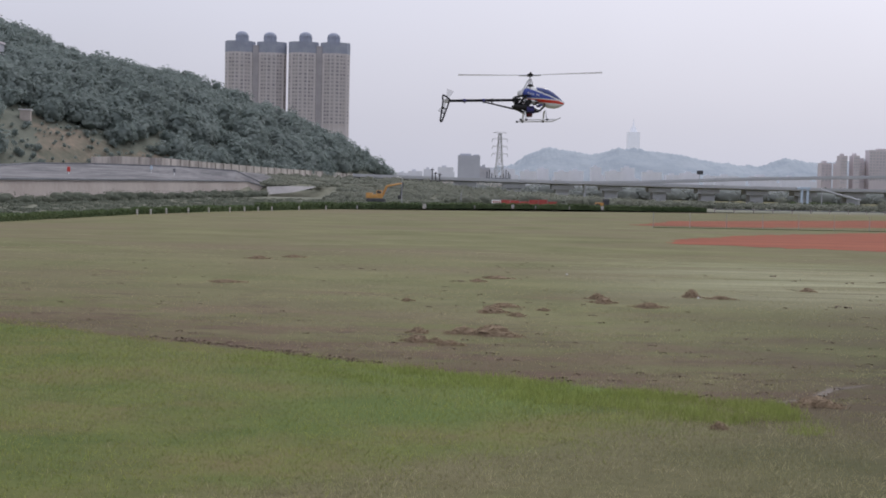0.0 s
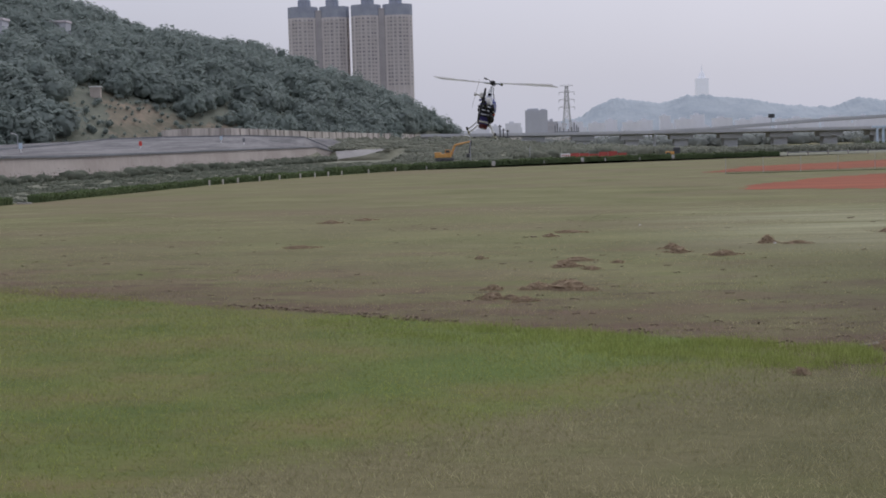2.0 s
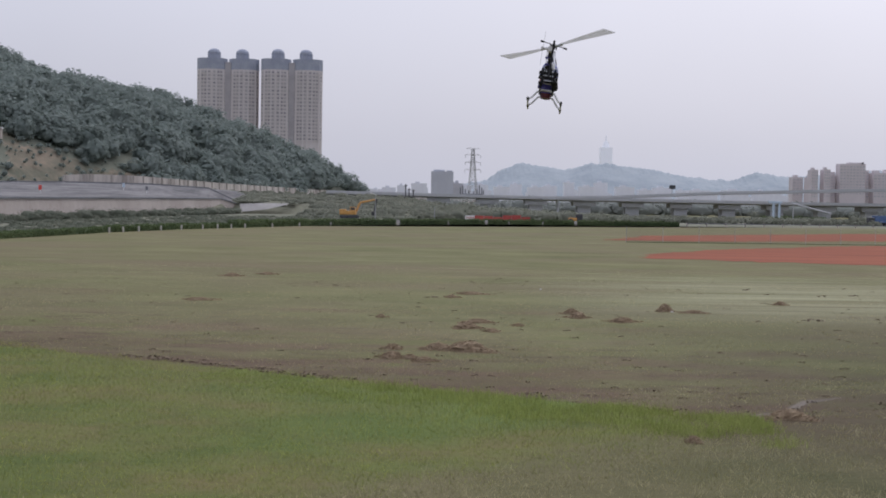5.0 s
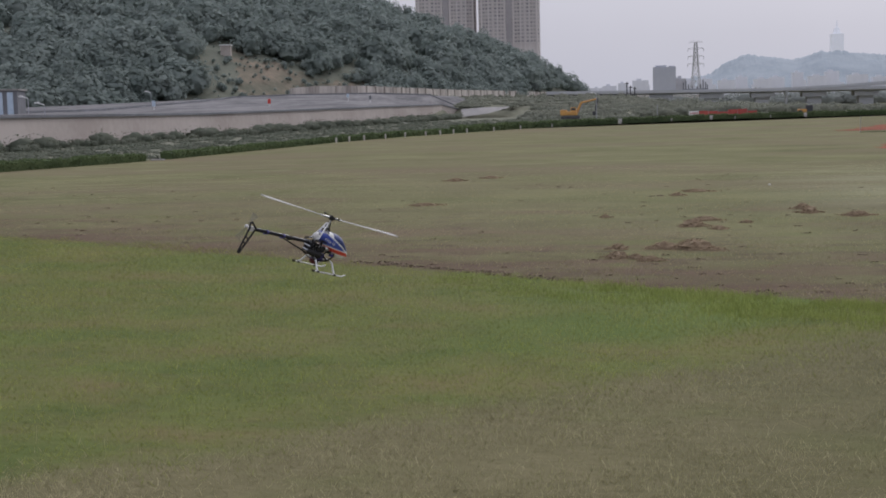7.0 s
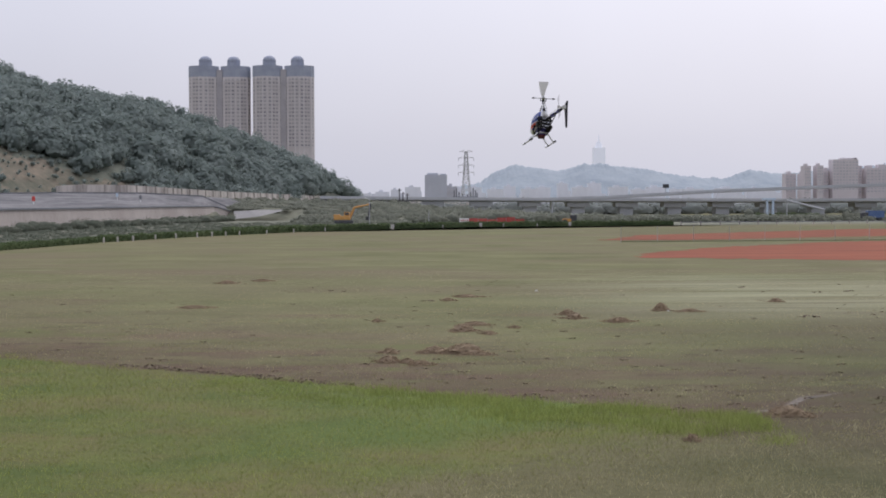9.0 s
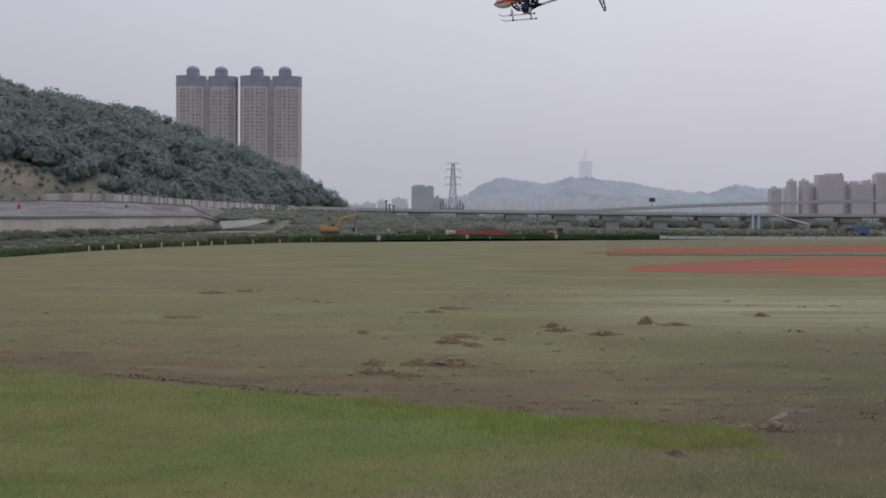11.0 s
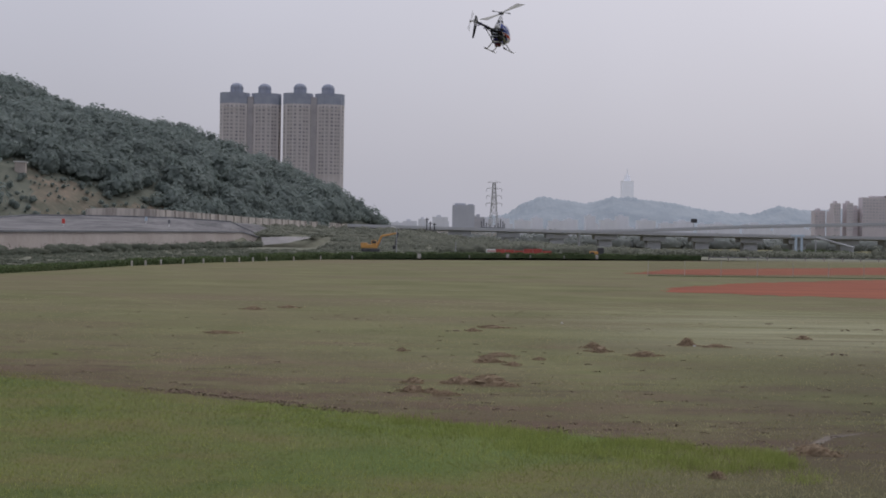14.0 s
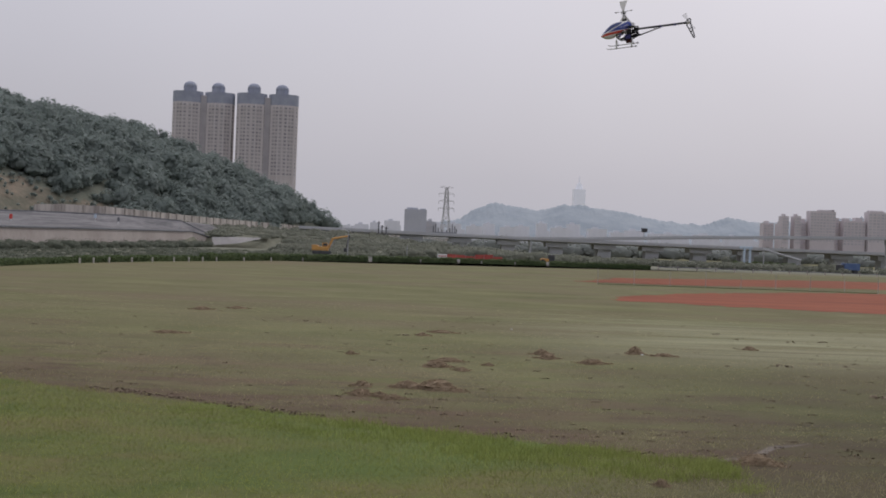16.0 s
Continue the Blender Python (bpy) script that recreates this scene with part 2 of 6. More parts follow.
# leaf green lifted pale and bluish, aerial haze put into the colour
HAZED_WOOD_LEAF = material("hazed_hill_leaves", (0.192, 0.235, 0.214), (0.284, 0.324, 0.296), 11.0, 0.95, thin=0.45, spread=(0.3, 0.7), fine=3.0)
HILL_SOIL = material("hill_ground", (0.105, 0.118, 0.090), (0.165, 0.170, 0.130), 9.0, 0.95)
BARE_SOIL = material("bare_slope", (0.098, 0.104, 0.074), (0.235, 0.190, 0.140), 10.0, 0.95, fine=1.4, bump=0.6, spread=(0.34, 0.70))
CONCRETE = material("concrete", (0.385, 0.335, 0.300), (0.480, 0.430, 0.390), 14.0, 0.9, fine=0.8, bump=0.01)
STAINED = material("stained_concrete", (0.270, 0.240, 0.215), (0.560, 0.515, 0.460), 3.2, 0.92, fine=0.7, stretch=(1, 1, 0.10), spread=(0.30, 0.58))
PALE_CONCRETE = material("pale_concrete", (0.240, 0.230, 0.218), (0.330, 0.318, 0.300), 10.0, 0.9, fine=0.9)
EMBANKMENT = material("weathered_slope", (0.098, 0.096, 0.098), (0.200, 0.193, 0.190), 3.0, 0.95, fine=0.6, spread=(0.38, 0.62), stretch=(0.5, 0.15, 1.0))
DARK_CONCRETE = material("dark_concrete", (0.150, 0.155, 0.165), (0.230, 0.235, 0.250), 8.0, 0.9)
# beige tile lightened, with the haze before the towers put into its colour
TOWER_TILE = material("hazed_tower_tile", (0.545, 0.505, 0.505), (0.620, 0.575, 0.570), 9.0, 0.8, fine=2.0, stretch=(1, 1, 0.25))
TOWER_PALE = material("tower_pilaster", (0.600, 0.565, 0.570), (0.660, 0.625, 0.625), 12.0, 0.8)
TOWER_TOP = material("tower_top_tile", (0.300, 0.325, 0.400), (0.370, 0.395, 0.465), 8.0, 0.8)
# darker tile tone: shade of the recess between the wings put into colour
TOWER_SHADE = material("tower_recess_shade", (0.400, 0.380, 0.400), (0.470, 0.450, 0.465), 8.0, 0.8)
FAR_GLASS = material("window_glass", (0.255, 0.250, 0.275), (0.420, 0.405, 0.415), 6.0, 0.5, per="object", vary=0.9)
WHITE = material("white_paint", (0.70, 0.70, 0.68), (0.80, 0.80, 0.79), 0.3, 0.5)
STEEL = material("galvanised_steel", (0.30, 0.31, 0.33), (0.42, 0.43, 0.45), 2.0, 0.55, metal=0.3)


# ---- mesh helpers ----
def part(name, bm, mat, parent=None, label="", smooth=False):
    """Links a bmesh as one mesh object under a thing or a part."""
    me = bpy.data.meshes.new(name)
    bm.to_mesh(me)
    bm.free()
    for m in (mat if isinstance(mat, (list, tuple)) else [mat]):
        me.materials.append(m)
    if smooth:
        me.polygons.foreach_set("use_smooth", [True] * len(me.polygons))
    ob = new(name, me)
    ob.parent = parent
    if label:
        ob["label"] = label
    return ob


def raw(name, verts, faces, mat, parent=None, smooth=False):
    me = bpy.data.meshes.new(name)
    me.from_pydata([tuple(v) for v in verts], [], faces)
    for m in (mat if isinstance(mat, (list, tuple)) else [mat]):
        me.materials.append(m)
    if smooth:
        me.polygons.foreach_set("use_smooth", [True] * len(me.polygons))
    ob = new(name, me)
    ob.parent = parent
    return ob


def box(bm, x0, x1, y0, y1, z0, z1, bevel=0.0):
    made = bmesh.ops.create_cube(bm, size=1.0, matrix=Matrix.Translation(((x0 + x1) / 2, (y0 + y1) / 2, (z0 + z1) / 2)) @ Matrix.Diagonal((x1 - x0, y1 - y0, z1 - z0, 1)))
    if bevel:
        edges = list({e for v in made["verts"] for e in v.link_edges})
        bmesh.ops.bevel(bm, geom=edges, offset=bevel, segments=2, affect="EDGES", profile=0.6)


def rod(bm, a, b, r, r2=None, seg=8):
    a, b = Vector(a), Vector(b)
    d = b - a
    m = Matrix.Translation((a + b) / 2) @ d.to_track_quat("Z", "Y").to_matrix().to_4x4()
    bmesh.ops.create_cone(bm, cap_ends=True, segments=seg, radius1=r, radius2=r if r2 is None else r2, depth=d.length, matrix=m)


def ball(bm, x, y, z, rx, ry, rz, sub=2):
    bmesh.ops.create_icosphere(bm, subdivisions=sub, radius=1.0, matrix=Matrix.Translation((x, y, z)) @ Matrix.Diagonal((rx, ry, rz, 1)))


def thing(name, x, y, z, turn, label, category, group=""):
    ob = new(name)
    ob.matrix_world = pose(x, y, z, 0, 0, turn)
    return tagged(ob, label, category, group)


def leaf_cloud(rng, centres, radii, per, size, loose=0.1, lumpy=0.22):
    """Vertices and faces of many small leaf clumps scattered over the skins of uneven blobs."""
    n = len(centres)
    d = rng.normal(size=(n, per, 3))
    d /= np.linalg.norm(d, axis=2, keepdims=True)
    d[:, :, 2] = np.where(d[:, :, 2] < -0.35, -d[:, :, 2], d[:, :, 2])
    lump = 1 + lumpy * np.sin(3.1 * d[:, :, :1] + 5 * rng.random((n, 1, 1))) + loose * rng.normal(size=(n, per, 1))
    c = centres[:, None, :] + d * radii[:, None, :] * lump
    c = c.reshape(-1, 3)
    s = (size if np.isscalar(size) else np.repeat(size, per)[:, None])
    # leaves lie roughly along the skin of their clump
    want = d.reshape(-1, 3) + (0, 0, 0.35) + 0.12 * rng.normal(size=c.shape)
    lie = d.reshape(-1, 3) + (0, 0, 0.35) + 0.32 * rng.normal(size=c.shape)
    u = np.cross(lie, rng.normal(size=c.shape))
    u /= np.linalg.norm(u, axis=1, keepdims=True) + 1e-9
    w = np.cross(lie, u)
    w /= np.linalg.norm(w, axis=1, keepdims=True) + 1e-9
    k = (0.6 + 0.8 * rng.random((len(c), 1))) * s
    v = np.stack([c + u * k, c + w * k * 0.8, c - u * k * 0.9, c - w * k * 0.7], 1).reshape(-1, 3)
    f = np.arange(len(c) * 4).reshape(-1, 4)
    return v, facing(v, f, want), np.repeat(want / np.linalg.norm(want, axis=1, keepdims=True), 4, axis=0)


def leaf_cores(centres, radii, scale, lumpy=0.28):
    """Dark leafy hearts of the clumps, so that no light falls right through them."""
    bm = bmesh.new()
    bmesh.ops.create_icosphere(bm, subdivisions=2, radius=1.0)
    bm.verts.ensure_lookup_table()
    u = np.array([v.co[:] for v in bm.verts])
    t = np.array([[v.index for v in f.verts] for f in bm.faces])
    bm.free()
    wave = 1 + lumpy * np.sin(u[None, :, 0] * 5 + centres[:, :1]) * np.sin(u[None, :, 2] * 6 + centres[:, 1:2])
    v = centres[:, None, :] + u[None] * radii[:, None, :] * scale * wave[:, :, None]
    f = t[None] + (np.arange(len(centres)) * len(u))[:, None, None]
    n = np.broadcast_to(u[None], v.shape)
    return v.reshape(-1, 3), f.reshape(-1, 3), n.reshape(-1, 3)


def facing(v, f, want):
    """Turns the faces so that their fronts look the wanted way."""
    a, b, c = v[f[:, 0]], v[f[:, 1]], v[f[:, 2]]
    back = np.einsum("ij,ij->i", np.cross(b - a, c - a), want) < 0
    f = f.copy()
    f[back] = f[back][:, ::-1]
    return f


def quads(name, v, f, mat, parent=None, normals=None):
    me = bpy.data.meshes.new(name)
    me.vertices.add(len(v))
    me.vertices.foreach_set("co", np.asarray(v, np.float32).ravel())
    me.loops.add(f.size)
    me.loops.foreach_set("vertex_index", f.astype(np.int32).ravel())
    me.polygons.add(len(f))
    me.polygons.foreach_set("loop_start", np.arange(0, f.size, f.shape[1], dtype=np.int32))
    me.update(calc_edges=True)
    if normals is not None:
        me.polygons.foreach_set("use_smooth", [True] * len(f))
        me.normals_split_custom_set_from_vertices(np.asarray(normals, np.float32))
    me.materials.append(mat)
    ob = new(name, me)
    ob.parent = parent
    return ob


# ---- ground ----
def ground():
    xs = sorted({*np.linspace(-60, 60, 61), *np.linspace(-4800, 4800, 25)})
    ys = sorted({*np.linspace(-30, 110, 71), *np.linspace(-4800, 4800, 25)})
    v = [(x, y, 0.0) for y in ys for x in xs]
    w = len(xs)
    f = [(j * w + i, j * w + i + 1, j * w + w + i + 1, j * w + w + i) for j in range(len(ys) - 1) for i in range(w - 1)]
    return tagged(raw("ground", v, f, FIELD), "mown riverside turf with bare brown patches", "ground", kind="structure")


ground()


def sheet(name, rim, z, mat, label, category, rough=0.35):
    """A flat area with a softly uneven rim, laid just above the ground."""
    rng = np.random.default_rng(5)
    pts = []
    for (x0, y0), (x1, y1) in zip(rim, rim[1:] + rim[:1]):
        n = max(2, int(math.hypot(x1 - x0, y1 - y0) / 0.35))
        for k in range(n):
            t = k / n
            x, y = x0 + (x1 - x0) * t, y0 + (y1 - y0) * t
            q = noise.noise_vector(Vector((x * 0.8, y * 0.8, 3.0)))
            pts.append((x + q.x * rough, y + q.y * rough * 1.3 + rng.normal() * 0.12 * rough, z))
    bm = bmesh.new()
    top = bm.faces.new([bm.verts.new(p) for p in pts])
    bmesh.ops.triangulate(bm, faces=[top])
    ob = part(name, bm, mat)
    return tagged(ob, label, category, kind="structure")


FAR_EDGE = [(-40.0, 47.0), (-16.4, 32.1), (-10.0, 28.9), (-6.2, 25.9), (-3.5, 24.0), (-1.7, 22.7), (0.2, 21.6), (1.95, 20.4), (3.5, 19.5), (4.6, 18.8)]
NEAR_EDGE = [(-40.0, 5.0), (-9.0, 8.2), (-6.0, 9.6), (-4.2, 10.8), (-3.0, 12.0), (-1.55, 13.4), (-0.4, 14.2), (0.9, 15.1), (2.4, 16.6), (4.1, 18.0)]
sheet("infield_clay", [(14.0, 80.5), (16.5, 90.0), (22.0, 99.0), (39.0, 117.0), (60.0, 128.0), (75.0, 110.0), (60.0, 82.0), (40.0, 72.0), (25.4, 75.3), (20.3, 77.0)], 0.010, CLAY, "red clay infield of a baseball ground", "clay", 1.2)
sheet("clay_track", [(17.5, 124.0), (26.0, 148.0), (62.0, 184.0), (110.0, 200.0), (110.0, 150.0), (46.0, 137.0), (28.0, 125.5)], 0.010, CLAY, "red clay base path beyond the infield", "clay", 1.5)


# ---- hill ----
RIDGE = [(-620, 150), (-450, 132), (-330, 112), (-250, 86.5), (-201, 68), (-176, 59), (-165, 52.3), (-124, 45.2), (-99, 38.8), (-73, 28.8), (-47, 20.2), (-37, 15.2), (-27, 7.5), (-20, 2.5), (-12, 0), (0, -2)]


def hill_height(x, y):
    r = np.interp(x, [p[0] for p in RIDGE], [p[1] for p in RIDGE])
    foot = np.interp(x, [-620, -150, -100, -60, -20], [260, 300, 400, 480, 560])
    t = np.clip((y - foot) / (600 - foot), 0, 1)
    back = np.clip((760 - y) / 160, 0, 1)
    return r * np.sin(t * math.pi / 2) ** 0.85 * np.where(y > 600, back, 1.0)


def hill():
    xs, ys = np.linspace(-620, 0, 310), np.linspace(255, 770, 190)
    v = [(x, y, float(hill_height(x, y)) + 1.5 * noise.noise(Vector((x / 22, y / 22, 0))) - 0.8) for y in ys for x in xs]
    w = len(xs)
    f = [(j * w + i, j * w + i + 1, j * w + w + i + 1, j * w + w + i) for j in range(len(ys) - 1) for i in range(w - 1)]
    ob = raw("hill", v, f, [HILL_SOIL, BARE_SOIL], smooth=True)
    for p in ob.data.polygons:
        if bare(p.center.x, p.center.z, p.center.y):
            p.material_index = 1
    tagged(ob, "steep wooded hill with an old landslip", "hill", kind="structure")
    rng = np.random.default_rng(11)
    c = np.column_stack([rng.uniform(-330, -14, 7600), rng.uniform(262, 615, 7600)])
    # low bushes that have come back on the landslip
    c = np.concatenate([np.column_stack([rng.uniform(-128, -92, 120), rng.uniform(372, 446, 120)]), c])
    # taller trees that stand out along the crest
    crest_x = rng.uniform(-290, -24, 130)
    c = np.concatenate([c, np.column_stack([crest_x, rng.uniform(575, 606, 130)])])
    tall = np.arange(len(c)) >= 7720
    z = hill_height(c[:, 0], c[:, 1])
    slip = np.array([bool(bare(x + 4, zz - 3.0, y)) for (x, y), zz in zip(c, z)])
    # nothing tall grows on the landslip, nor on the strip of ground below it
    below = (c[:, 0] > -127) & (c[:, 0] < -88) & (c[:, 1] < 452) & (z < 22.5 - (c[:, 0] + 127) * 0.31)
    low = slip | below | ((np.abs(c[:, 0] + 128.5) < 7.0) & (c[:, 1] > 378) & (c[:, 1] < 416))
    keep = (z > 1.0) & (c[:, 1] > np.interp(c[:, 0], [-170, -125, -108, -81, -62, -27, 40], [250, 300, 362, 380, 450, 596, 900]) + 1.5) & (~low | (rng.random(len(c)) < 0.75))
    c, z, low, tall = c[keep], z[keep], low[keep], tall[keep]
    r = (1.7 + 3.8 * rng.random(len(c)) ** 1.5) * np.where(c[:, 0] > -45, 0.85, 1.0) * np.where(low, rng.uniform(0.10, 0.30, len(c)), 1.0)
    r = np.where(tall, rng.uniform(1.6, 3.2, len(c)) * np.where(c[:, 0] > -60, 0.7, 1.0), r)
    centres = np.column_stack([c, z + r * np.where(tall, 1.9, 0.45)])
    radii = np.column_stack([r, r, r * np.where(tall, rng.uniform(0.9, 1.5, len(r)), rng.uniform(0.75, 1.15, len(r)))])
    v, f, nrm = leaf_cloud(rng, centres, radii, 175, r * 0.150, 0.12, 0.20)
    woods = tagged(quads("hill_woods", v, f, HAZED_WOOD_LEAF, normals=nrm), "dense broadleaf woods on the hillside, haze in the leaf green", "woods", kind="stuff")
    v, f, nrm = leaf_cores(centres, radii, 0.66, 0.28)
    quads("inner_foliage", v, f, HAZED_WOOD_LEAF, woods, nrm)


def bare(x, z, y):
    """The old landslip: a scar that widens downhill from the hut to the foot of the slope."""
    wob = 2.6 * noise.noise(Vector((x / 7, z / 4, y / 20)))
    left = np.interp(z, [8, 12.5, 16, 20, 23.5], [-119, -122, -123, -127.5, -131]) + wob
    top = np.interp(x, [-131, -127.5, -123, -113, -104, -94, -90], [24.2, 23.4, 20.6, 17.2, 14.2, 12.0, 9.0]) + wob
    return y < 470 and left < x < -90 and z < top


hill()


# ---- floodwall and embankment on the near bank ----
WALL = [(-63.0, 40.0, 2.7), (-60.5, 118.0, 3.1), (-59.0, 177.0, 2.9), (-55.5, 270.0, 3.4), (-52.0, 352.0, 3.75), (-48.5, 362.0, 2.3), (-45.0, 371.0, 0.4)]


def strip(name, lower, upper, mat, label, category):
    v = [p for q in zip(lower, upper) for p in q]
    f = [(2 * i, 2 * i + 2, 2 * i + 3, 2 * i + 1) for i in range(len(lower) - 1)]
    ob = raw(name, v, f, mat)
    return tagged(ob, label, category, kind="structure")


def floodwall():
    bm = bmesh.new()
    rows = []
    for x, y, z in WALL:
        rows.append([bm.verts.new(p) for p in ((x + 0.35, y, 0), (x, y, z), (x - 0.5, y, z), (x - 0.8, y, 0))])
    for a, b in zip(rows, rows[1:]):
        for i in range(4):
            bm.faces.new((a[i], b[i], b[(i + 1) % 4], a[(i + 1) % 4]))
    bm.faces.new(rows[0])
    bm.faces.new(rows[-1][::-1])
    tagged(part("floodwall", bm, CONCRETE), "long tan concrete floodwall", "floodwall", kind="structure")
    bm = bmesh.new()
    rows = []
    for x, y, z in WALL:
        rows.append([bm.verts.new(p) for p in ((x + 0.25, y, z + 0.003), (x + 0.25, y, z + 0.3), (x - 0.8, y, z + 0.3), (x - 0.8, y, z + 0.003))])
    for a, b in zip(rows, rows[1:]):
        for i in range(4):
            bm.faces.new((a[i], b[i], b[(i + 1) % 4], a[(i + 1) % 4]))
    bm.faces.new(rows[0])
    bm.faces.new(rows[-1][::-1])
    tagged(part("wall_coping", bm, DARK_CONCRETE), "dark overhanging coping of the floodwall", "coping", kind="structure")
    strip("boat_ramp", [(-46.5, 352.0, 0.5), (-40.0, 352.0, 1.2), (-34.5, 352.0, 2.5)], [(-47.5, 357.0, 2.6), (-41.0, 357.0, 2.9), (-34.2, 357.0, 2.95)], PALE_CONCRETE, "pale concrete apron on the riverbank", "ramp")
    # the slope climbs from the coping to the road; its upper edge swings in to the wall's end
    foot = [(-63.8, 60.0, 2.95), (-61.3, 118.0, 3.35), (-59.8, 177.0, 3.15), (-58.2, 220.0, 3.35), (-56.7, 260.0, 3.6), (-55.8, 285.0, 3.75), (-54.5, 315.0, 3.85), (-53.4, 340.0, 3.95), (-52.8, 351.0, 4.0), (-51.0, 356.0, 2.6)]
    edge = [(-98.0, 60.0, 3.3), (-92.0, 140.0, 3.5), (-88.3, 210.0, 3.96), (-90.0, 240.0, 4.75), (-92.0, 270.0, 5.5), (-92.6, 300.0, 6.6), (-87.0, 330.0, 7.15), (-70.0, 348.0, 7.2), (-56.0, 358.0, 6.5), (-49.5, 364.0, 3.2)]
    strip("embankment", foot, edge, EMBANKMENT, "weathered grey embankment slope above the floodwall", "embankment")
    bm = bmesh.new()
    rows = []
    for x, y, z in edge:
        rows.append([bm.verts.new(p) for p in ((x, y, z - 0.2), (x, y, z + 0.35), (x - 0.5, y + 0.3, z + 0.35), (x - 0.5, y + 0.3, z - 0.2))])
    for a, b in zip(rows, rows[1:]):
        for i in range(4):
            bm.faces.new((a[i], b[i], b[(i + 1) % 4], a[(i + 1) % 4]))
    bm.faces.new(rows[0])
    bm.faces.new(rows[-1][::-1])
    tagged(part("road_kerb", bm, DARK_CONCRETE), "dark concrete kerb along the top of the embankment", "kerb", kind="structure")
    # the road bed behind the kerb, up to the foot of the hill
    strip("river_road", [(x - 0.5, y + 0.3, z + 0.02) for x, y, z in edge], [(-150, 80, 3.5), (-150, 160, 3.9), (-140, 240, 4.5), (-138, 290, 5.6), (-130, 330, 6.4), (-124, 366, 7.2), (-112, 376, 7.4), (-80, 386, 7.3), (-56, 420, 6.5), (-44, 400, 4.0)], EMBANKMENT, "grey concrete road along the embankment", "road")
    bm = bmesh.new()
    crest = [(-98.4, 372, 9.75), (-92.0, 375, 10.2), (-81, 380, 10.1), (-62, 450, 9.1), (-44, 525, 8.7), (-27, 600, 8.15), (40, 900, 7.4)]
    rows = []
    for x, y, z in crest:
        rows.append([bm.verts.new(p) for p in ((x + 0.3, y, 4.6), (x, y, z), (x - 0.6, y + 0.4, z), (x - 0.6, y + 0.4, 4.6))])
    for a, b in zip(rows, rows[1:]):
        for i in range(4):
            bm.faces.new((a[i], b[i], b[(i + 1) % 4], a[(i + 1) % 4]))
    bm.faces.new(rows[0])
    wall = tagged(part("retaining_wall", bm, STAINED), "streaked pale retaining wall below the wooded hill", "wall", kind="structure")
    # buttress ribs at even steps and a cap along the crest
    for (x0, y0, z0), (x1, y1, z1) in zip(crest[1:-1], crest[2:]):
        n = max(1, int(math.hypot(x1 - x0, y1 - y0) / 6.0))
        turn = math.degrees(math.atan2(y1 - y0, x1 - x0))
        for k in range(n):
            q = k / n
            bm = bmesh.new()
            box(bm, -0.22, 0.22, -0.42, 0.1, 4.6, z0 + (z1 - z0) * q + 0.12, 0.04)
            rib = part("wall_rib", bm, STAINED, wall)
            rib.matrix_basis = pose(x0 + (x1 - x0) * q, y0 + (y1 - y0) * q, 0, 0, 0, turn)


floodwall()


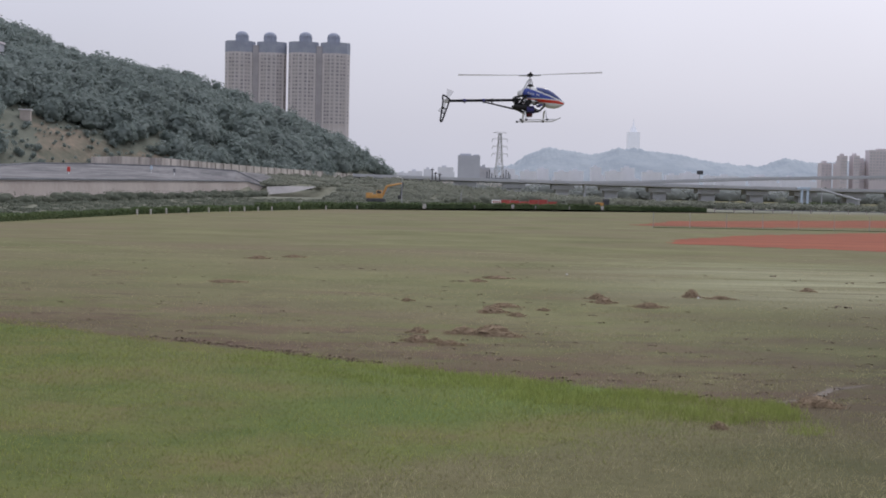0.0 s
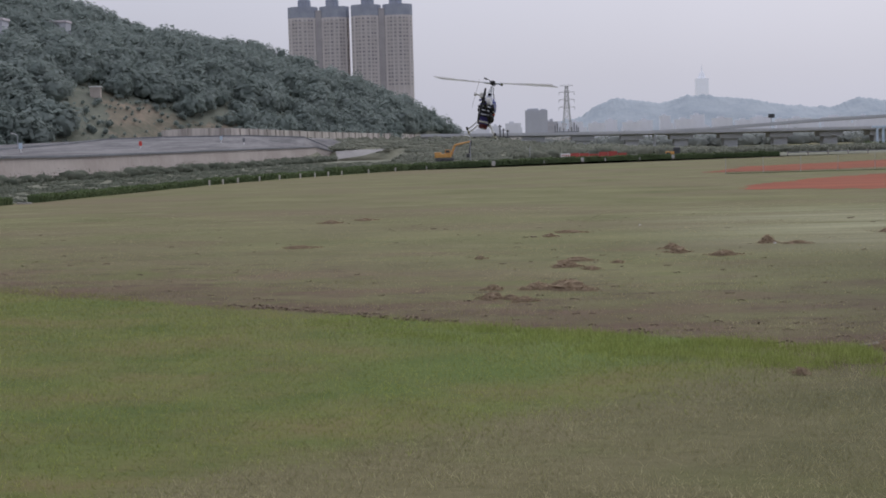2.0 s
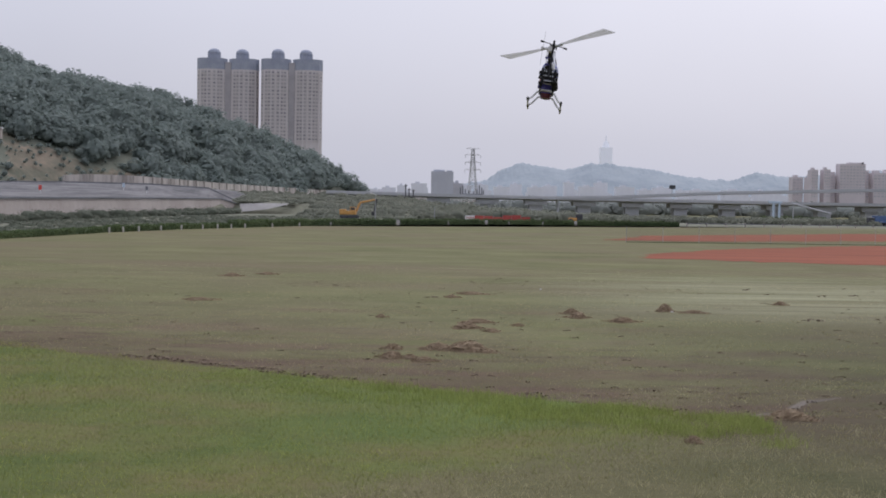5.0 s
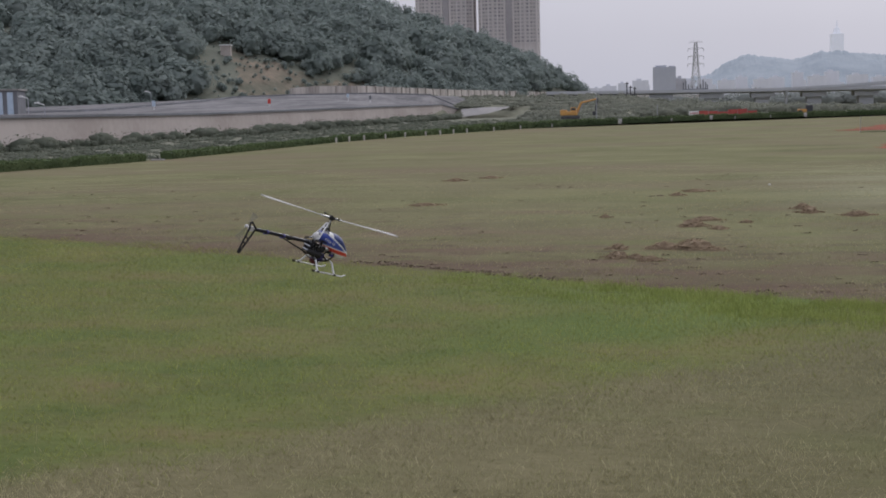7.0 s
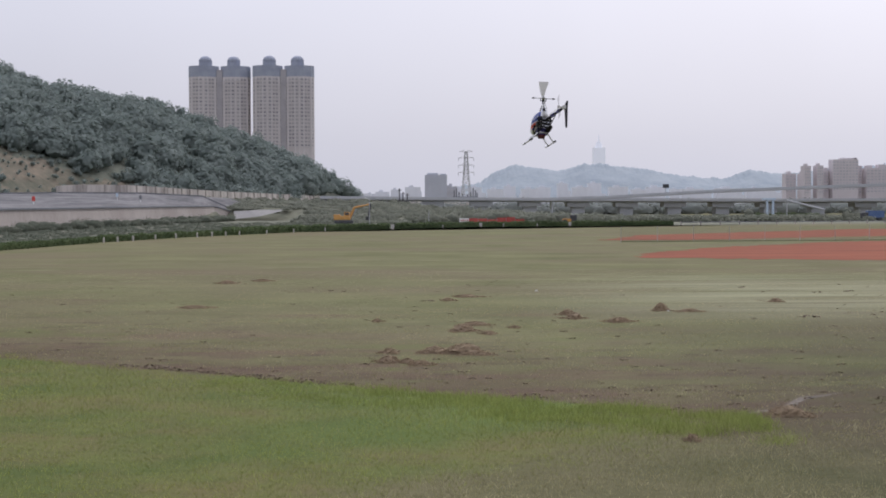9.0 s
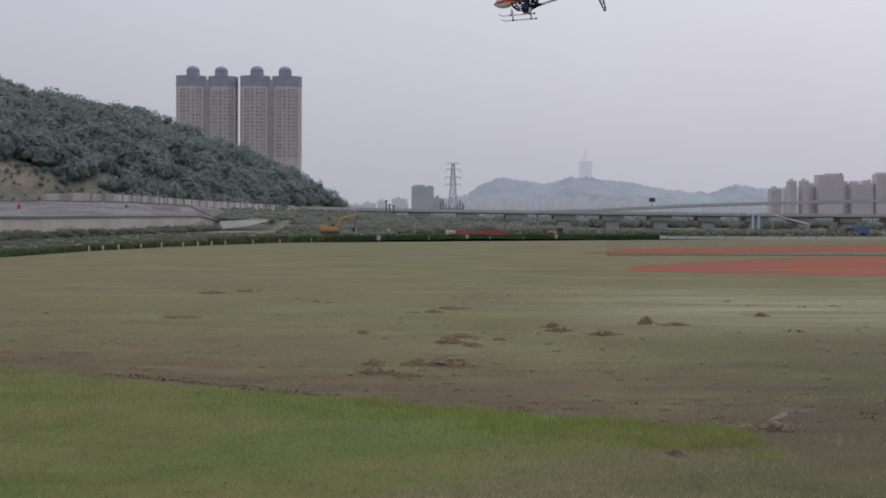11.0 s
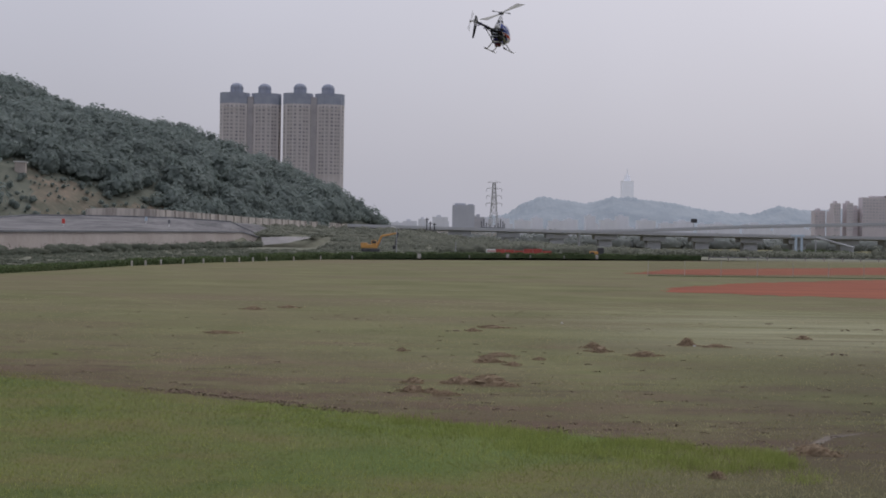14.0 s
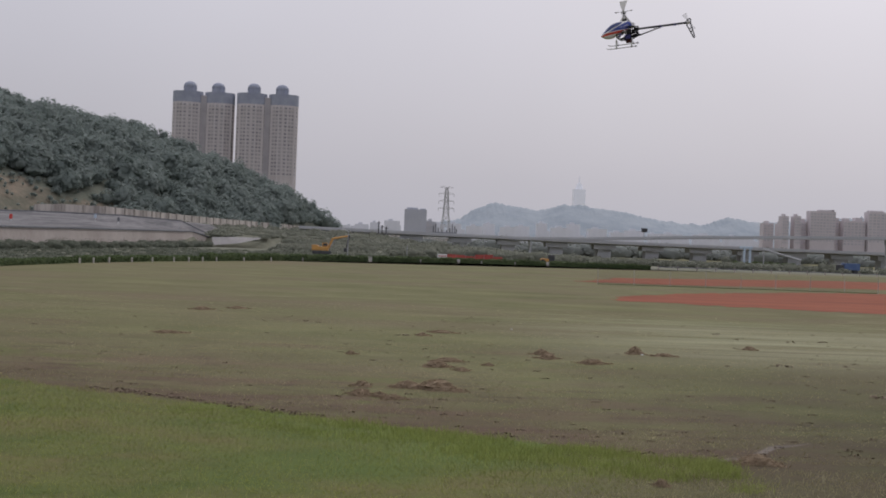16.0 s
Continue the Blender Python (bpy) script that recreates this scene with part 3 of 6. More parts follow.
# ---- twin apartment towers ----
def tower(x, y, turn, label):
    t = thing("apartment_tower", x, y, 0, turn, label, "apartment tower", "twin towers")
    top, cut = 121.0, 112.0
    for side in (-1, 1):
        cx = side * 13.0
        rim = [(cx - 12.2, 8), (cx - 12.2, -3), (cx - 9.5, -8), (cx - 3.5, -10.5), (cx + 3.5, -10.5), (cx + 9.5, -8), (cx + 12.2, -3), (cx + 12.2, 8)]
        for z0, z1, mat, name, grow in ((0, cut, TOWER_TILE, "wall", 0.0), (cut + 0.003, top, TOWER_TOP, "crown", 0.25)):
            bm = bmesh.new()
            a = [bm.verts.new((px + (px - cx) * grow * 0.03, py, z0)) for px, py in rim]
            b = [bm.verts.new((px, py, z1)) for px, py in rim]
            for i in range(len(rim)):
                j = (i + 1) % len(rim)
                bm.faces.new((a[i], a[j], b[j], b[i]))
            bm.faces.new(a[::-1])
            bm.faces.new(b)
            part(name, bm, mat, t)
        bm = bmesh.new()
        rod(bm, (cx + side * -1.5, -2, top), (cx + side * -1.5, -2, top + 4.4), 4.9, 4.9, 12)
        for k in range(8):
            a = k * math.pi / 4 + 0.2
            qx, qy = cx + side * -1.5 + 4.9 * math.cos(a), -2 + 4.9 * math.sin(a)
            box(bm, qx - 0.5, qx + 0.5, qy - 0.5, qy + 0.5, top, top + 5.2)
        bmesh.ops.create_uvsphere(bm, u_segments=14, v_segments=8, radius=5.3, matrix=Matrix.Translation((cx + side * -1.5, -2, top + 4.8)) @ Matrix.Diagonal((1, 1, 0.72, 1)))
        part("dome", bm, TOWER_TOP, t, "blue-grey roof dome")
    for side in (-1, 1):
        for ox, oy in ((-9.5, -8.0), (-3.5, -10.5), (0.0, -10.55), (3.5, -10.5), (9.5, -8.0)):
            bm = bmesh.new()
            box(bm, side * 13 + ox - 0.45, side * 13 + ox + 0.45, oy - 0.4, oy + 0.4, 0, cut - 0.5)
            part("pilaster", bm, TOWER_PALE, t)
    for side in (-1, 1):
        for storey in range(18, 37):
            for ox, oy, ang, half in ((0, -10.62, 0, 3.0), (-6.4, -9.35, -22.6, 2.6), (6.4, -9.35, 22.6, 2.6)):
                bm = bmesh.new()
                box(bm, -half, half, -0.42, 0.1, -0.16, 0.16)
                part("balcony_slab", bm, TOWER_PALE, t).matrix_basis = pose(side * 13.0 + ox, oy, storey * 3.0 + 0.35, 0, 0, ang)
    bm = bmesh.new()
    box(bm, -2.35, 2.35, -6.3, 7.5, 0, top - 3)
    part("stair_core", bm, TOWER_SHADE, t, "stair core between the wings, shade in its darker tone")
    pane = None
    for side in (-1, 1):
        cx = side * 13.0
        for k, (ox, oy, ang) in enumerate(((-10.9, -5.6, -61), (-7.6, -8.85, -22.6), (-5.2, -9.85, -22.6), (-2.2, -10.55, 0), (2.2, -10.55, 0), (5.2, -9.85, 22.6), (7.6, -8.85, 22.6), (10.9, -5.6, 61))):
            for storey in range(18, 37):
                if pane is None:
                    bm = bmesh.new()
                    box(bm, -0.75, 0.75, -0.12, 0.12, -0.8, 0.8)
                    ob = part("window", bm, FAR_GLASS, t)
                    pane = ob.data
                else:
                    ob = new("window", pane)
                    ob.parent = t
                ob.matrix_basis = pose(cx + ox, oy, storey * 3.0 + 1.6, 0, 0, ang) @ Matrix.Diagonal((1.35 if k in (3, 4) else 1.0, 1, 0.85, 1))
    return t


tower(-104.5, 1100, 4, "tall beige apartment tower with blue-grey domed roof")
tower(-157.5, 1104, 6, "tall beige apartment tower half hidden behind the hill")

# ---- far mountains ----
# distance haze put into the ridge's blue-grey colour and a weak emission
HAZED_MOUNTAIN = material("hazed_mountain", (0.240, 0.275, 0.310), (0.290, 0.322, 0.352), 60.0, 1.0, glow=0.25, fine=12.0)
PEAKS = [(60, 40), (186, 74), (225, 100), (267, 116), (330, 112), (394, 101), (453, 119), (520, 118), (617, 106), (700, 92), (768, 83), (828, 81), (901, 102), (950, 96), (991, 92), (1166, 114), (1400, 120), (1900, 100), (2600, 60)]


def mountains():
    xs = np.linspace(60, 2600, 1100)
    hs = np.interp(xs, [p[0] for p in PEAKS], [p[1] for p in PEAKS])
    up = np.linspace(0, 1, 22)
    prof = [(float(q), 3300 + 200 * float(q) ** 1.6) for q in up] + [(0.85, 3570), (0.0, 3720)]
    v = []
    for fz, y in prof:
        for x, h in zip(xs, hs):
            p = Vector((x / 34, y / 26, fz * 5))
            spur = 1.0 - 0.10 * (1 - fz) * abs(noise.noise(Vector((x / 120, fz * 1.5, 2))))
            tree = (3.0 * noise.noise(p) + 6.0 * abs(noise.noise(p * 3.1)) + 2.5 * noise.noise(p * 8.3)) * (0.25 + 0.75 * fz ** 6)
            v.append((x, y + 8 * noise.noise(p * 0.7), fz * h * spur + min(1.0, fz * 3) * tree))
    w = len(xs)
    f = [(j * w + i, j * w + i + 1, j * w + w + i + 1, j * w + w + i) for j in range(len(prof) - 1) for i in range(w - 1)]
    tagged(raw("mountains", v, f, HAZED_MOUNTAIN, smooth=True), "mountain ridge on the horizon, blue-grey haze in its colour", "mountains", kind="structure")


mountains()


# ---- beyond the field: bank, hedges, scrub ----
BANK = material("rough_bank", (0.115, 0.122, 0.082), (0.190, 0.188, 0.135), 12.0, 0.95, fine=1.5)
# greyer, paler copy of the scrub leaves with haze put into the colour
FAR_SCRUB = material("hazed_scrub_leaves", (0.195, 0.208, 0.162), (0.280, 0.288, 0.225), 9.0, 0.9, thin=0.4, fine=1.5)
MUD = material("wet_mud", (0.105, 0.086, 0.068), (0.180, 0.152, 0.124), 0.3, 0.9, bump=0.01)
YELLOW = material("machine_yellow", (0.50, 0.25, 0.06), (0.58, 0.32, 0.10), 1.0, 0.5)
MACHINE_DARK = material("machine_dark", (0.030, 0.032, 0.036), (0.070, 0.070, 0.075), 0.8, 0.6)
BARRIER_RED = material("barrier_red", (0.36, 0.070, 0.062), (0.46, 0.105, 0.090), 2.0, 0.8)
# viaduct greys carry haze in the colour, the piers more than the deck
BRIDGE = material("bridge_concrete", (0.385, 0.388, 0.398), (0.445, 0.448, 0.456), 9.0, 0.9)
BRIDGE_HAZED = material("hazed_bridge_pier", (0.430, 0.442, 0.465), (0.490, 0.502, 0.520), 6.0, 0.9)
PYLON = material("pylon_steel", (0.360, 0.365, 0.360), (0.450, 0.450, 0.440), 5.0, 0.6)
# distant blocks and their windows: the paling of haze is mixed into these colours
BLOCK_GREY = material("hazed_block_render", (0.485, 0.505, 0.565), (0.535, 0.555, 0.610), 20.0, 0.9)
BLOCK_GLASS = material("hazed_window_glass", (0.450, 0.440, 0.470), (0.520, 0.505, 0.530), 6.0, 0.6, per="object")
BLOCK_PALE = material("pale_render", (0.460, 0.465, 0.500), (0.520, 0.525, 0.555), 25.0, 0.9)
BLOCK_PINK = material("pinkish_render", (0.585, 0.540, 0.555), (0.640, 0.595, 0.605), 25.0, 0.9)
# far city and skyscraper: haze painted as near-sky colour with added glow
HAZE_GLOW_CITY = material("haze_glow_city", (0.40, 0.41, 0.46), (0.47, 0.48, 0.525), 60.0, 1.0, glow=0.33)
HAZE_GLOW_TOWER = material("haze_glow_skyscraper", (0.495, 0.510, 0.565), (0.515, 0.530, 0.585), 60.0, 1.0, glow=0.53)
BLUE_PAINT = material("blue_paint", (0.060, 0.110, 0.240), (0.10, 0.16, 0.30), 1.0, 0.5)
PALE_BLUE = material("pale_blue_paint", (0.42, 0.52, 0.62), (0.52, 0.61, 0.70), 1.5, 0.5)
NET = material("net_mesh", (0.10, 0.11, 0.09), (0.14, 0.15, 0.12), 1.0, 0.9, alpha=0.05)
CLOD = material("earth_clods", (0.150, 0.115, 0.080), (0.260, 0.205, 0.145), 0.5, 0.95, per="island")
# palest leaf copy: haze beyond the viaduct is painted into it
HAZE_SCRUB = material("hazed_treeline_leaves", (0.235, 0.255, 0.235), (0.275, 0.295, 0.270), 30.0, 0.95, thin=0.3)
POST_WHITE = material("post_paint", (0.38, 0.355, 0.32), (0.60, 0.575, 0.535), 0.15, 0.8)
RED_SIGN = material("red_sign", (0.55, 0.05, 0.04), (0.62, 0.08, 0.06), 0.5, 0.5)


def hedge(points, height, width, leaf, label):
    rng = np.random.default_rng(int(abs(points[0][1]) * 10))
    x0, y0 = points[0]
    ob = None
    verts, n = [], 0
    bm = bmesh.new()
    for (ax, ay), (bx, by) in zip(points, points[1:]):
        length = math.hypot(bx - ax, by - ay)
        dx, dy = (bx - ax) / length, (by - ay) / length
        count = int(length * (2 * height + width) * 0.55 / leaf ** 2)
        s = rng.uniform(0, length, count)
        top = rng.random(count) < width / (2 * height + width)
        off = np.where(top, rng.uniform(-0.5, 0.5, count) * width, np.where(rng.random(count) < 0.5, -0.5, 0.5) * width)
        h = np.where(top, height, rng.uniform(0.02, 1.0, count) * height)
        h = h * (1 + 0.10 * np.sin(s * 0.9) + 0.07 * np.sin(s * 2.7 + 1)) + rng.normal(0, 0.03, count)
        off = off + rng.normal(0, 0.05, count)
        c = np.column_stack([ax + dx * s - dy * off - x0, ay + dy * s + dx * off - y0, np.maximum(h, 0.02)])
        u, w = rng.normal(size=c.shape), rng.normal(size=c.shape)
        u /= np.linalg.norm(u, axis=1, keepdims=True)
        w /= np.linalg.norm(w, axis=1, keepdims=True)
        k = leaf * (0.6 + 0.8 * rng.random((count, 1)))
        verts.append(np.stack([c + u * k, c + w * k, c - u * k * 0.8, c - w * k * 0.8], 1).reshape(-1, 3))
        steps = max(2, int(length / 3))
        rows = []
        for i in range(steps + 1):
            t = length * i / steps
            hh = height * 0.9 + 0.08 * noise.noise(Vector((t * 0.4, ay, 0)))
            px, py = ax + dx * t - x0, ay + dy * t - y0
            rows.append([bm.verts.new((px - dy * o, py + dx * o, z)) for o, z in ((-0.45 * width, 0), (-0.45 * width, hh), (0.45 * width, hh), (0.45 * width, 0))])
        for a, b in zip(rows, rows[1:]):
            for i in range(3):
                bm.faces.new((a[i], b[i], b[i + 1], a[i + 1]))
        bm.faces.new(rows[0])
        bm.faces.new(rows[-1][::-1])
    v = np.concatenate(verts)
    f = facing(v, np.arange(len(v)).reshape(-1, 4), np.tile((0.1, -0.8, 0.6), (len(v) // 4, 1)))
    ob = new("hedge")
    ob.matrix_world = pose(x0, y0, 0)
    part("core", bm, HEDGE, ob)
    quads("foliage", v, f, HEDGE, ob)
    return tagged(ob, label, "hedge", "field hedges")


hedge([(-45.5, 36.0), (-39.6, 60.0), (-36.4, 71.5), (-32.6, 84.0)], 0.52, 0.9, 0.06, "low clipped green hedge along the field")
hedge([(-32.0, 87.0), (-31.6, 93.5), (-30.4, 105.0), (-29.0, 122.5)], 0.46, 0.9, 0.07, "low dark hedge beside the floodwall scrub")
hedge([(-28.7, 123.8), (-25.6, 141.5), (-22.0, 154.0)], 0.55, 0.9, 0.10, "low dark hedge broken by white posts")
hedge([(-21.6, 155.0), (-16.0, 173.6), (-8.0, 191.0), (-3.4, 198.0)], 0.80, 1.0, 0.12, "dense green hedge at the far corner of the field")
hedge([(-2.2, 199.0), (4.6, 210.0), (11.4, 219.6), (21.4, 225.4), (34.0, 228.0), (46.0, 231.8)], 0.78, 1.0, 0.13, "dense dark hedge along the far side of the field")
hedge([(107.0, 414.0), (116.0, 407.0), (125.0, 402.0)], 1.3, 1.4, 0.24, "distant clipped hedge on the riverside lawn")


def boundary_post(x, y, big):
    w, h = (0.24, 0.72) if big else (0.08, 0.50)
    t = thing("boundary_post", x, y, 0, 4, "squat white painted post in front of the hedge" if not big else "white painted board on a post before the hedge", "post", "field posts")
    bm = bmesh.new()
    box(bm, -w, w, -0.09, 0.09, 0.0 if not big else 0.22, h, 0.02)
    part("post_body" if not big else "board", bm, POST_WHITE, t)
    bm = bmesh.new()
    box(bm, -w * 0.7, w * 0.7, -0.11, 0.11, 0, 0.12 if not big else 0.215, 0.01)
    part("foot", bm, CONCRETE, t)


for px, py in ((-28.35, 122.8), (-27.84, 126.2), (-27.17, 130.0), (-26.17, 136.0), (-24.96, 140.9), (-23.6, 146.3), (-22.49, 149.7), (-21.43, 153.1), (-20.33, 156.7), (-17.96, 164.3), (-15.34, 172.3), (-11.88, 181.5)):
    boundary_post(px + 0.25, py - 0.9, False)
for px, py, big in ((-2.79, 196.0, True), (4.87, 207.6, False), (11.34, 217.4, True), (15.26, 220.2, False), (21.16, 223.0, False), (26.89, 224.8, True)):
    boundary_post(px + 0.15, py - 0.6, big)

bm = bmesh.new()
box(bm, -0.45, 0.45, -0.3, 0.3, 0, 0.07, 0.02)
slab = part("paving_slab", bm, PALE_CONCRETE)
slab.matrix_world = pose(-32.0, 85.4, 0, 0, 0, 12)
tagged(slab, "pale concrete slab in the gap of the hedge", "slab")

sheet("weedy_verge", [(-46.5, 36.0), (-40.6, 60.0), (-33.2, 86.0), (-29.8, 122.5), (-22.6, 155.0), (-9.0, 192.0), (-2.8, 200.0), (10.8, 221.0), (46.0, 233.5), (120.0, 262.0), (300.0, 330.0), (300.0, 470.0), (45.0, 470.0), (-51.0, 352.0), (-58.0, 177.0), (-62.0, 40.0)], 0.010, BANK, "weedy rough ground between the hedge and the river", "verge", 1.0)


def bank():
    """Rough grassy rise between the field and the bridge."""
    xs, ys = np.linspace(-130, 40, 90), np.linspace(300, 640, 50)
    v = []
    for y in ys:
        for x in xs:
            c = float(np.interp(x, [-130, -58, -40, -18, 0, 22, 40], [5.8, 5.8, 5.5, 5.3, 4.3, 1.2, 0]))
            t = min(1.0, max(0.0, (y - 300) / 110))
            u = min(1.0, max(0.0, (640 - y) / 120)) * (0.05 if -51 < x < -30 and y < 360 else 1.0)
            v.append((x, y, c * (t * t * (3 - 2 * t)) * u + 0.3 * noise.noise(Vector((x / 9, y / 9, 0))) - 0.15))
    w = len(xs)
    f = [(j * w + i, j * w + i + 1, j * w + w + i + 1, j * w + w + i) for j in range(len(ys) - 1) for i in range(w - 1)]
    tagged(raw("riverbank", v, f, BANK, smooth=True), "rough grassy riverbank rising behind the field", "bank", kind="structure")


bank()


def scrub(name, seed, spots, per, leaf, mat, label):
    rng = np.random.default_rng(seed)
    c, r = np.array([s[:3] for s in spots]), np.array([s[3:] for s in spots])
    v, f, nrm = leaf_cloud(rng, c, r, per, leaf)
    v[:, 2] = np.maximum(v[:, 2], 0.0)
    ob = tagged(quads(name, v, f, mat, normals=nrm), label, "scrub", kind="stuff")
    v, f, nrm = leaf_cores(c, r, 0.76)
    v[:, 2] = np.maximum(v[:, 2], 0.0)
    quads("inner_foliage", v, f, mat, ob, nrm)


_r = np.random.default_rng(21)
spots = []
for _ in range(620):
    y = 45 + 300 * _r.random() ** 0.8
    x = np.interp(y, [40, 118, 177, 270, 352], [-63, -60.5, -59, -55.5, -52]) + 0.9 + 6 * _r.random() ** 1.8
    r = _r.uniform(0.15, 0.40) * (1 + y / 500)
    spots.append((x, y, r * 0.45, r * 1.4, r * 1.4, r * 1.1))
for y, k in ((86.0, 1.1), (131.0, 0.7), (152.0, 0.7), (208.0, 0.8)):
    spots.append((np.interp(y, [40, 118, 177, 270, 352], [-63, -60.5, -59, -55.5, -52]) + 5, y, k * 0.6, k, k, k * 1.1))
for _ in range(150):
    y = 60 + 290 * _r.random() ** 0.7
    k = _r.uniform(0.45, 1.0) * (1 + y / 700)
    spots.append((np.interp(y, [40, 118, 177, 270, 352], [-63, -60.5, -59, -55.5, -52]) + 1.2 + 5 * _r.random(), y, k * 0.4, k * 1.5, k * 1.5, k * 0.9))
scrub("wallside_scrub", 3, spots, 60, 0.11, SCRUB, "low green scrub along the foot of the floodwall")
spots = []
for _ in range(2300):
    y = 45 + 255 * _r.random() ** 1.2
    x = _r.uniform(np.interp(y, [45, 125, 300], [-62, -59.5, -53]), np.interp(y, [36, 60, 84, 122, 140, 200, 300], [-46.5, -41, -33.8, -30.2, -27, -12, 20]))
    r = _r.uniform(0.16, 0.40)
    spots.append((x, y, r * 0.1, r * 2.0, r * 2.0, r * 0.5))
scrub("low_weeds", 4, spots, 32, 0.12, SCRUB, "low weeds between the hedge and the riverbank")
spots = []
for _ in range(1000):
    x = _r.uniform(-70, 120)
    y = _r.uniform(290, 400) if x > 0 else _r.uniform(300, 430)
    big = 0.75 + 0.8 * math.exp(-((x - 22) / 22) ** 2)
    r = _r.uniform(0.45, 1.2) * big
    z = float(np.interp(x, [-130, -58, -40, -18, 0, 22, 40], [5.8, 5.8, 5.5, 5.3, 4.3, 1.2, 0])) * min(1, max(0, (y - 300) / 110)) ** 1.6
    if not (-54 < x < -27 and y < 360):
        spots.append((x, y, z + r * 0.4, r * 1.5, r * 1.4, r))
for _ in range(260):
    x, y = _r.uniform(60, 330), _r.uniform(300, 480)
    r = _r.uniform(0.25, 0.8)
    spots.append((x, y, r * 0.3, r * 2.2, r * 1.6, r))
for px, py, k in ((106.0, 413.0, 1.9), (103.0, 310.0, 1.6), (112.0, 330.0, 1.4), (125.0, 300.0, 1.6)):
    spots.append((px, py, k * 0.5, k, k, k * 1.1))
scrub("riverside_scrub", 5, spots, 100, 0.24, FAR_SCRUB, "bushes along the river flats, haze in their pale green")

spots = []
for _ in range(1500):
    x, y = _r.uniform(-62, 40), _r.uniform(300, 425)
    r = _r.uniform(0.5, 1.6)
    z = float(np.interp(x, [-130, -58, -40, -18, 0, 22, 40], [5.8, 5.8, 5.5, 5.3, 4.3, 1.2, 0]))
    u = min(1.0, max(0.0, (y - 300) / 110))
    if not (-54 < x < -27 and y < 360):
        spots.append((x, y, z * u * u * (3 - 2 * u) - 0.1, r * 1.8, r * 1.6, r * 0.38))
scrub("bank_weeds", 9, spots, 60, 0.24, FAR_SCRUB, "mat of weeds over the riverbank, haze in its grey-green")
spots = []
for _ in range(900):
    x, y = _r.uniform(-60, 900), _r.uniform(640, 980)
    r = _r.uniform(2.6, 5.2)
    spots.append((x, y, r * 0.5, r * 2.2, r * 1.6, r))
scrub("far_treeline", 6, spots, 90, 0.7, HAZE_SCRUB, "line of trees beyond the viaduct, haze in its pale colour")


# ---- viaduct ----
def viaduct(name, line, depth, half, label, every, cap):
    t = thing(name, 0, 0, 0, 0, label, "viaduct", "viaducts")
    bm = bmesh.new()
    rows = []
    for x, y, z in line:
        rows.append([bm.verts.new(p) for p in ((x, y - half, z), (x, y - half, z - 0.5), (x, y - half * 0.6, z - depth), (x, y + half * 0.6, z - depth), (x, y + half, z - 0.5), (x, y + half, z))])
    for a, b in zip(rows, rows[1:]):
        for i in range(6):
            bm.faces.new((a[i], b[i], b[(i + 1) % 6], a[(i + 1) % 6]))
    part("deck", bm, BRIDGE, t)
    for side in (-1, 1):
        bm = bmesh.new()
        rows = []
        for x, y, z in line:
            yy = y + side * (half - 0.2)
            rows.append([bm.verts.new(p) for p in ((x, yy - 0.15, z + 0.004), (x, yy - 0.15, z + 0.65), (x, yy + 0.15, z + 0.65), (x, yy + 0.15, z + 0.004))])
        for a, b in zip(rows, rows[1:]):
            for i in range(4):
                bm.faces.new((a[i], b[i], b[(i + 1) % 4], a[(i + 1) % 4]))
        part("parapet", bm, BRIDGE_HAZED, t)
    x = line[0][0] + 6
    xs = [p[0] for p in line]
    while x < line[-1][0]:
        y, z = np.interp(x, xs, [p[1] for p in line]), np.interp(x, xs, [p[2] for p in line])
        bm = bmesh.new()
        box(bm, x - cap, x + cap, y - half * 0.7, y + half * 0.7, z - depth - 1.7, z - depth - 0.003)
        box(bm, x - cap * 0.6, x + cap * 0.6, y - half * 0.5, y + half * 0.5, 0, z - depth - 1.7)
        part("pier", bm, BRIDGE_HAZED, t)
        x += every
    return t


viaduct("viaduct", [(-34, 505, 7.4), (0, 500, 6.9), (60, 500, 6.3), (140, 500, 5.9), (300, 505, 5.8), (600, 520, 6.0)], 0.9, 6.0, "long grey concrete viaduct on wide piers", 18.2, 4.2)
viaduct("viaduct", [(45, 478, 6.2), (70, 477, 6.9), (109, 476, 9.0), (152, 475, 10.6), (190, 474, 11.6), (300, 470, 12.2), (600, 460, 12.2)], 0.55, 3.6, "grey concrete ramp rising beside the viaduct", 130.0, 0.45)

# dark tank and posts on the viaduct below the pylon
t = thing("switch_platform", 20.6, 497.5, 6.75, 0, "dark steel equipment platform on the viaduct", "platform")
bm = bmesh.new()
box(bm, -4.6, 4.6, -2, 2, 0, 0.9, 0.1)
part("deck", bm, DARK_CONCRETE, t)
for dx, hh in ((-4.2, 3.2), (-3.3, 4.0), (-2.4, 2.6), (-1.0, 1.9), (0.8, 1.7), (2.0, 2.6), (2.9, 4.1), (3.8, 3.3), (4.4, 2.4)):
    bm = bmesh.new()
    box(bm, dx - 0.2, dx + 0.2, -0.4, 0.4, 0.903, hh, 0.05)
    part("cabinet", bm, DARK_CONCRETE, t)
t = thing("drill_rig", -2.6, 420.0, 4.0, 0, "dark drilling rig with upright masts on the bank", "drill rig")
bm = bmesh.new()
box(bm, -2.2, 2.2, -1.2, 1.2, 0, 1.7, 0.15)
part("body", bm, MACHINE_DARK, t)
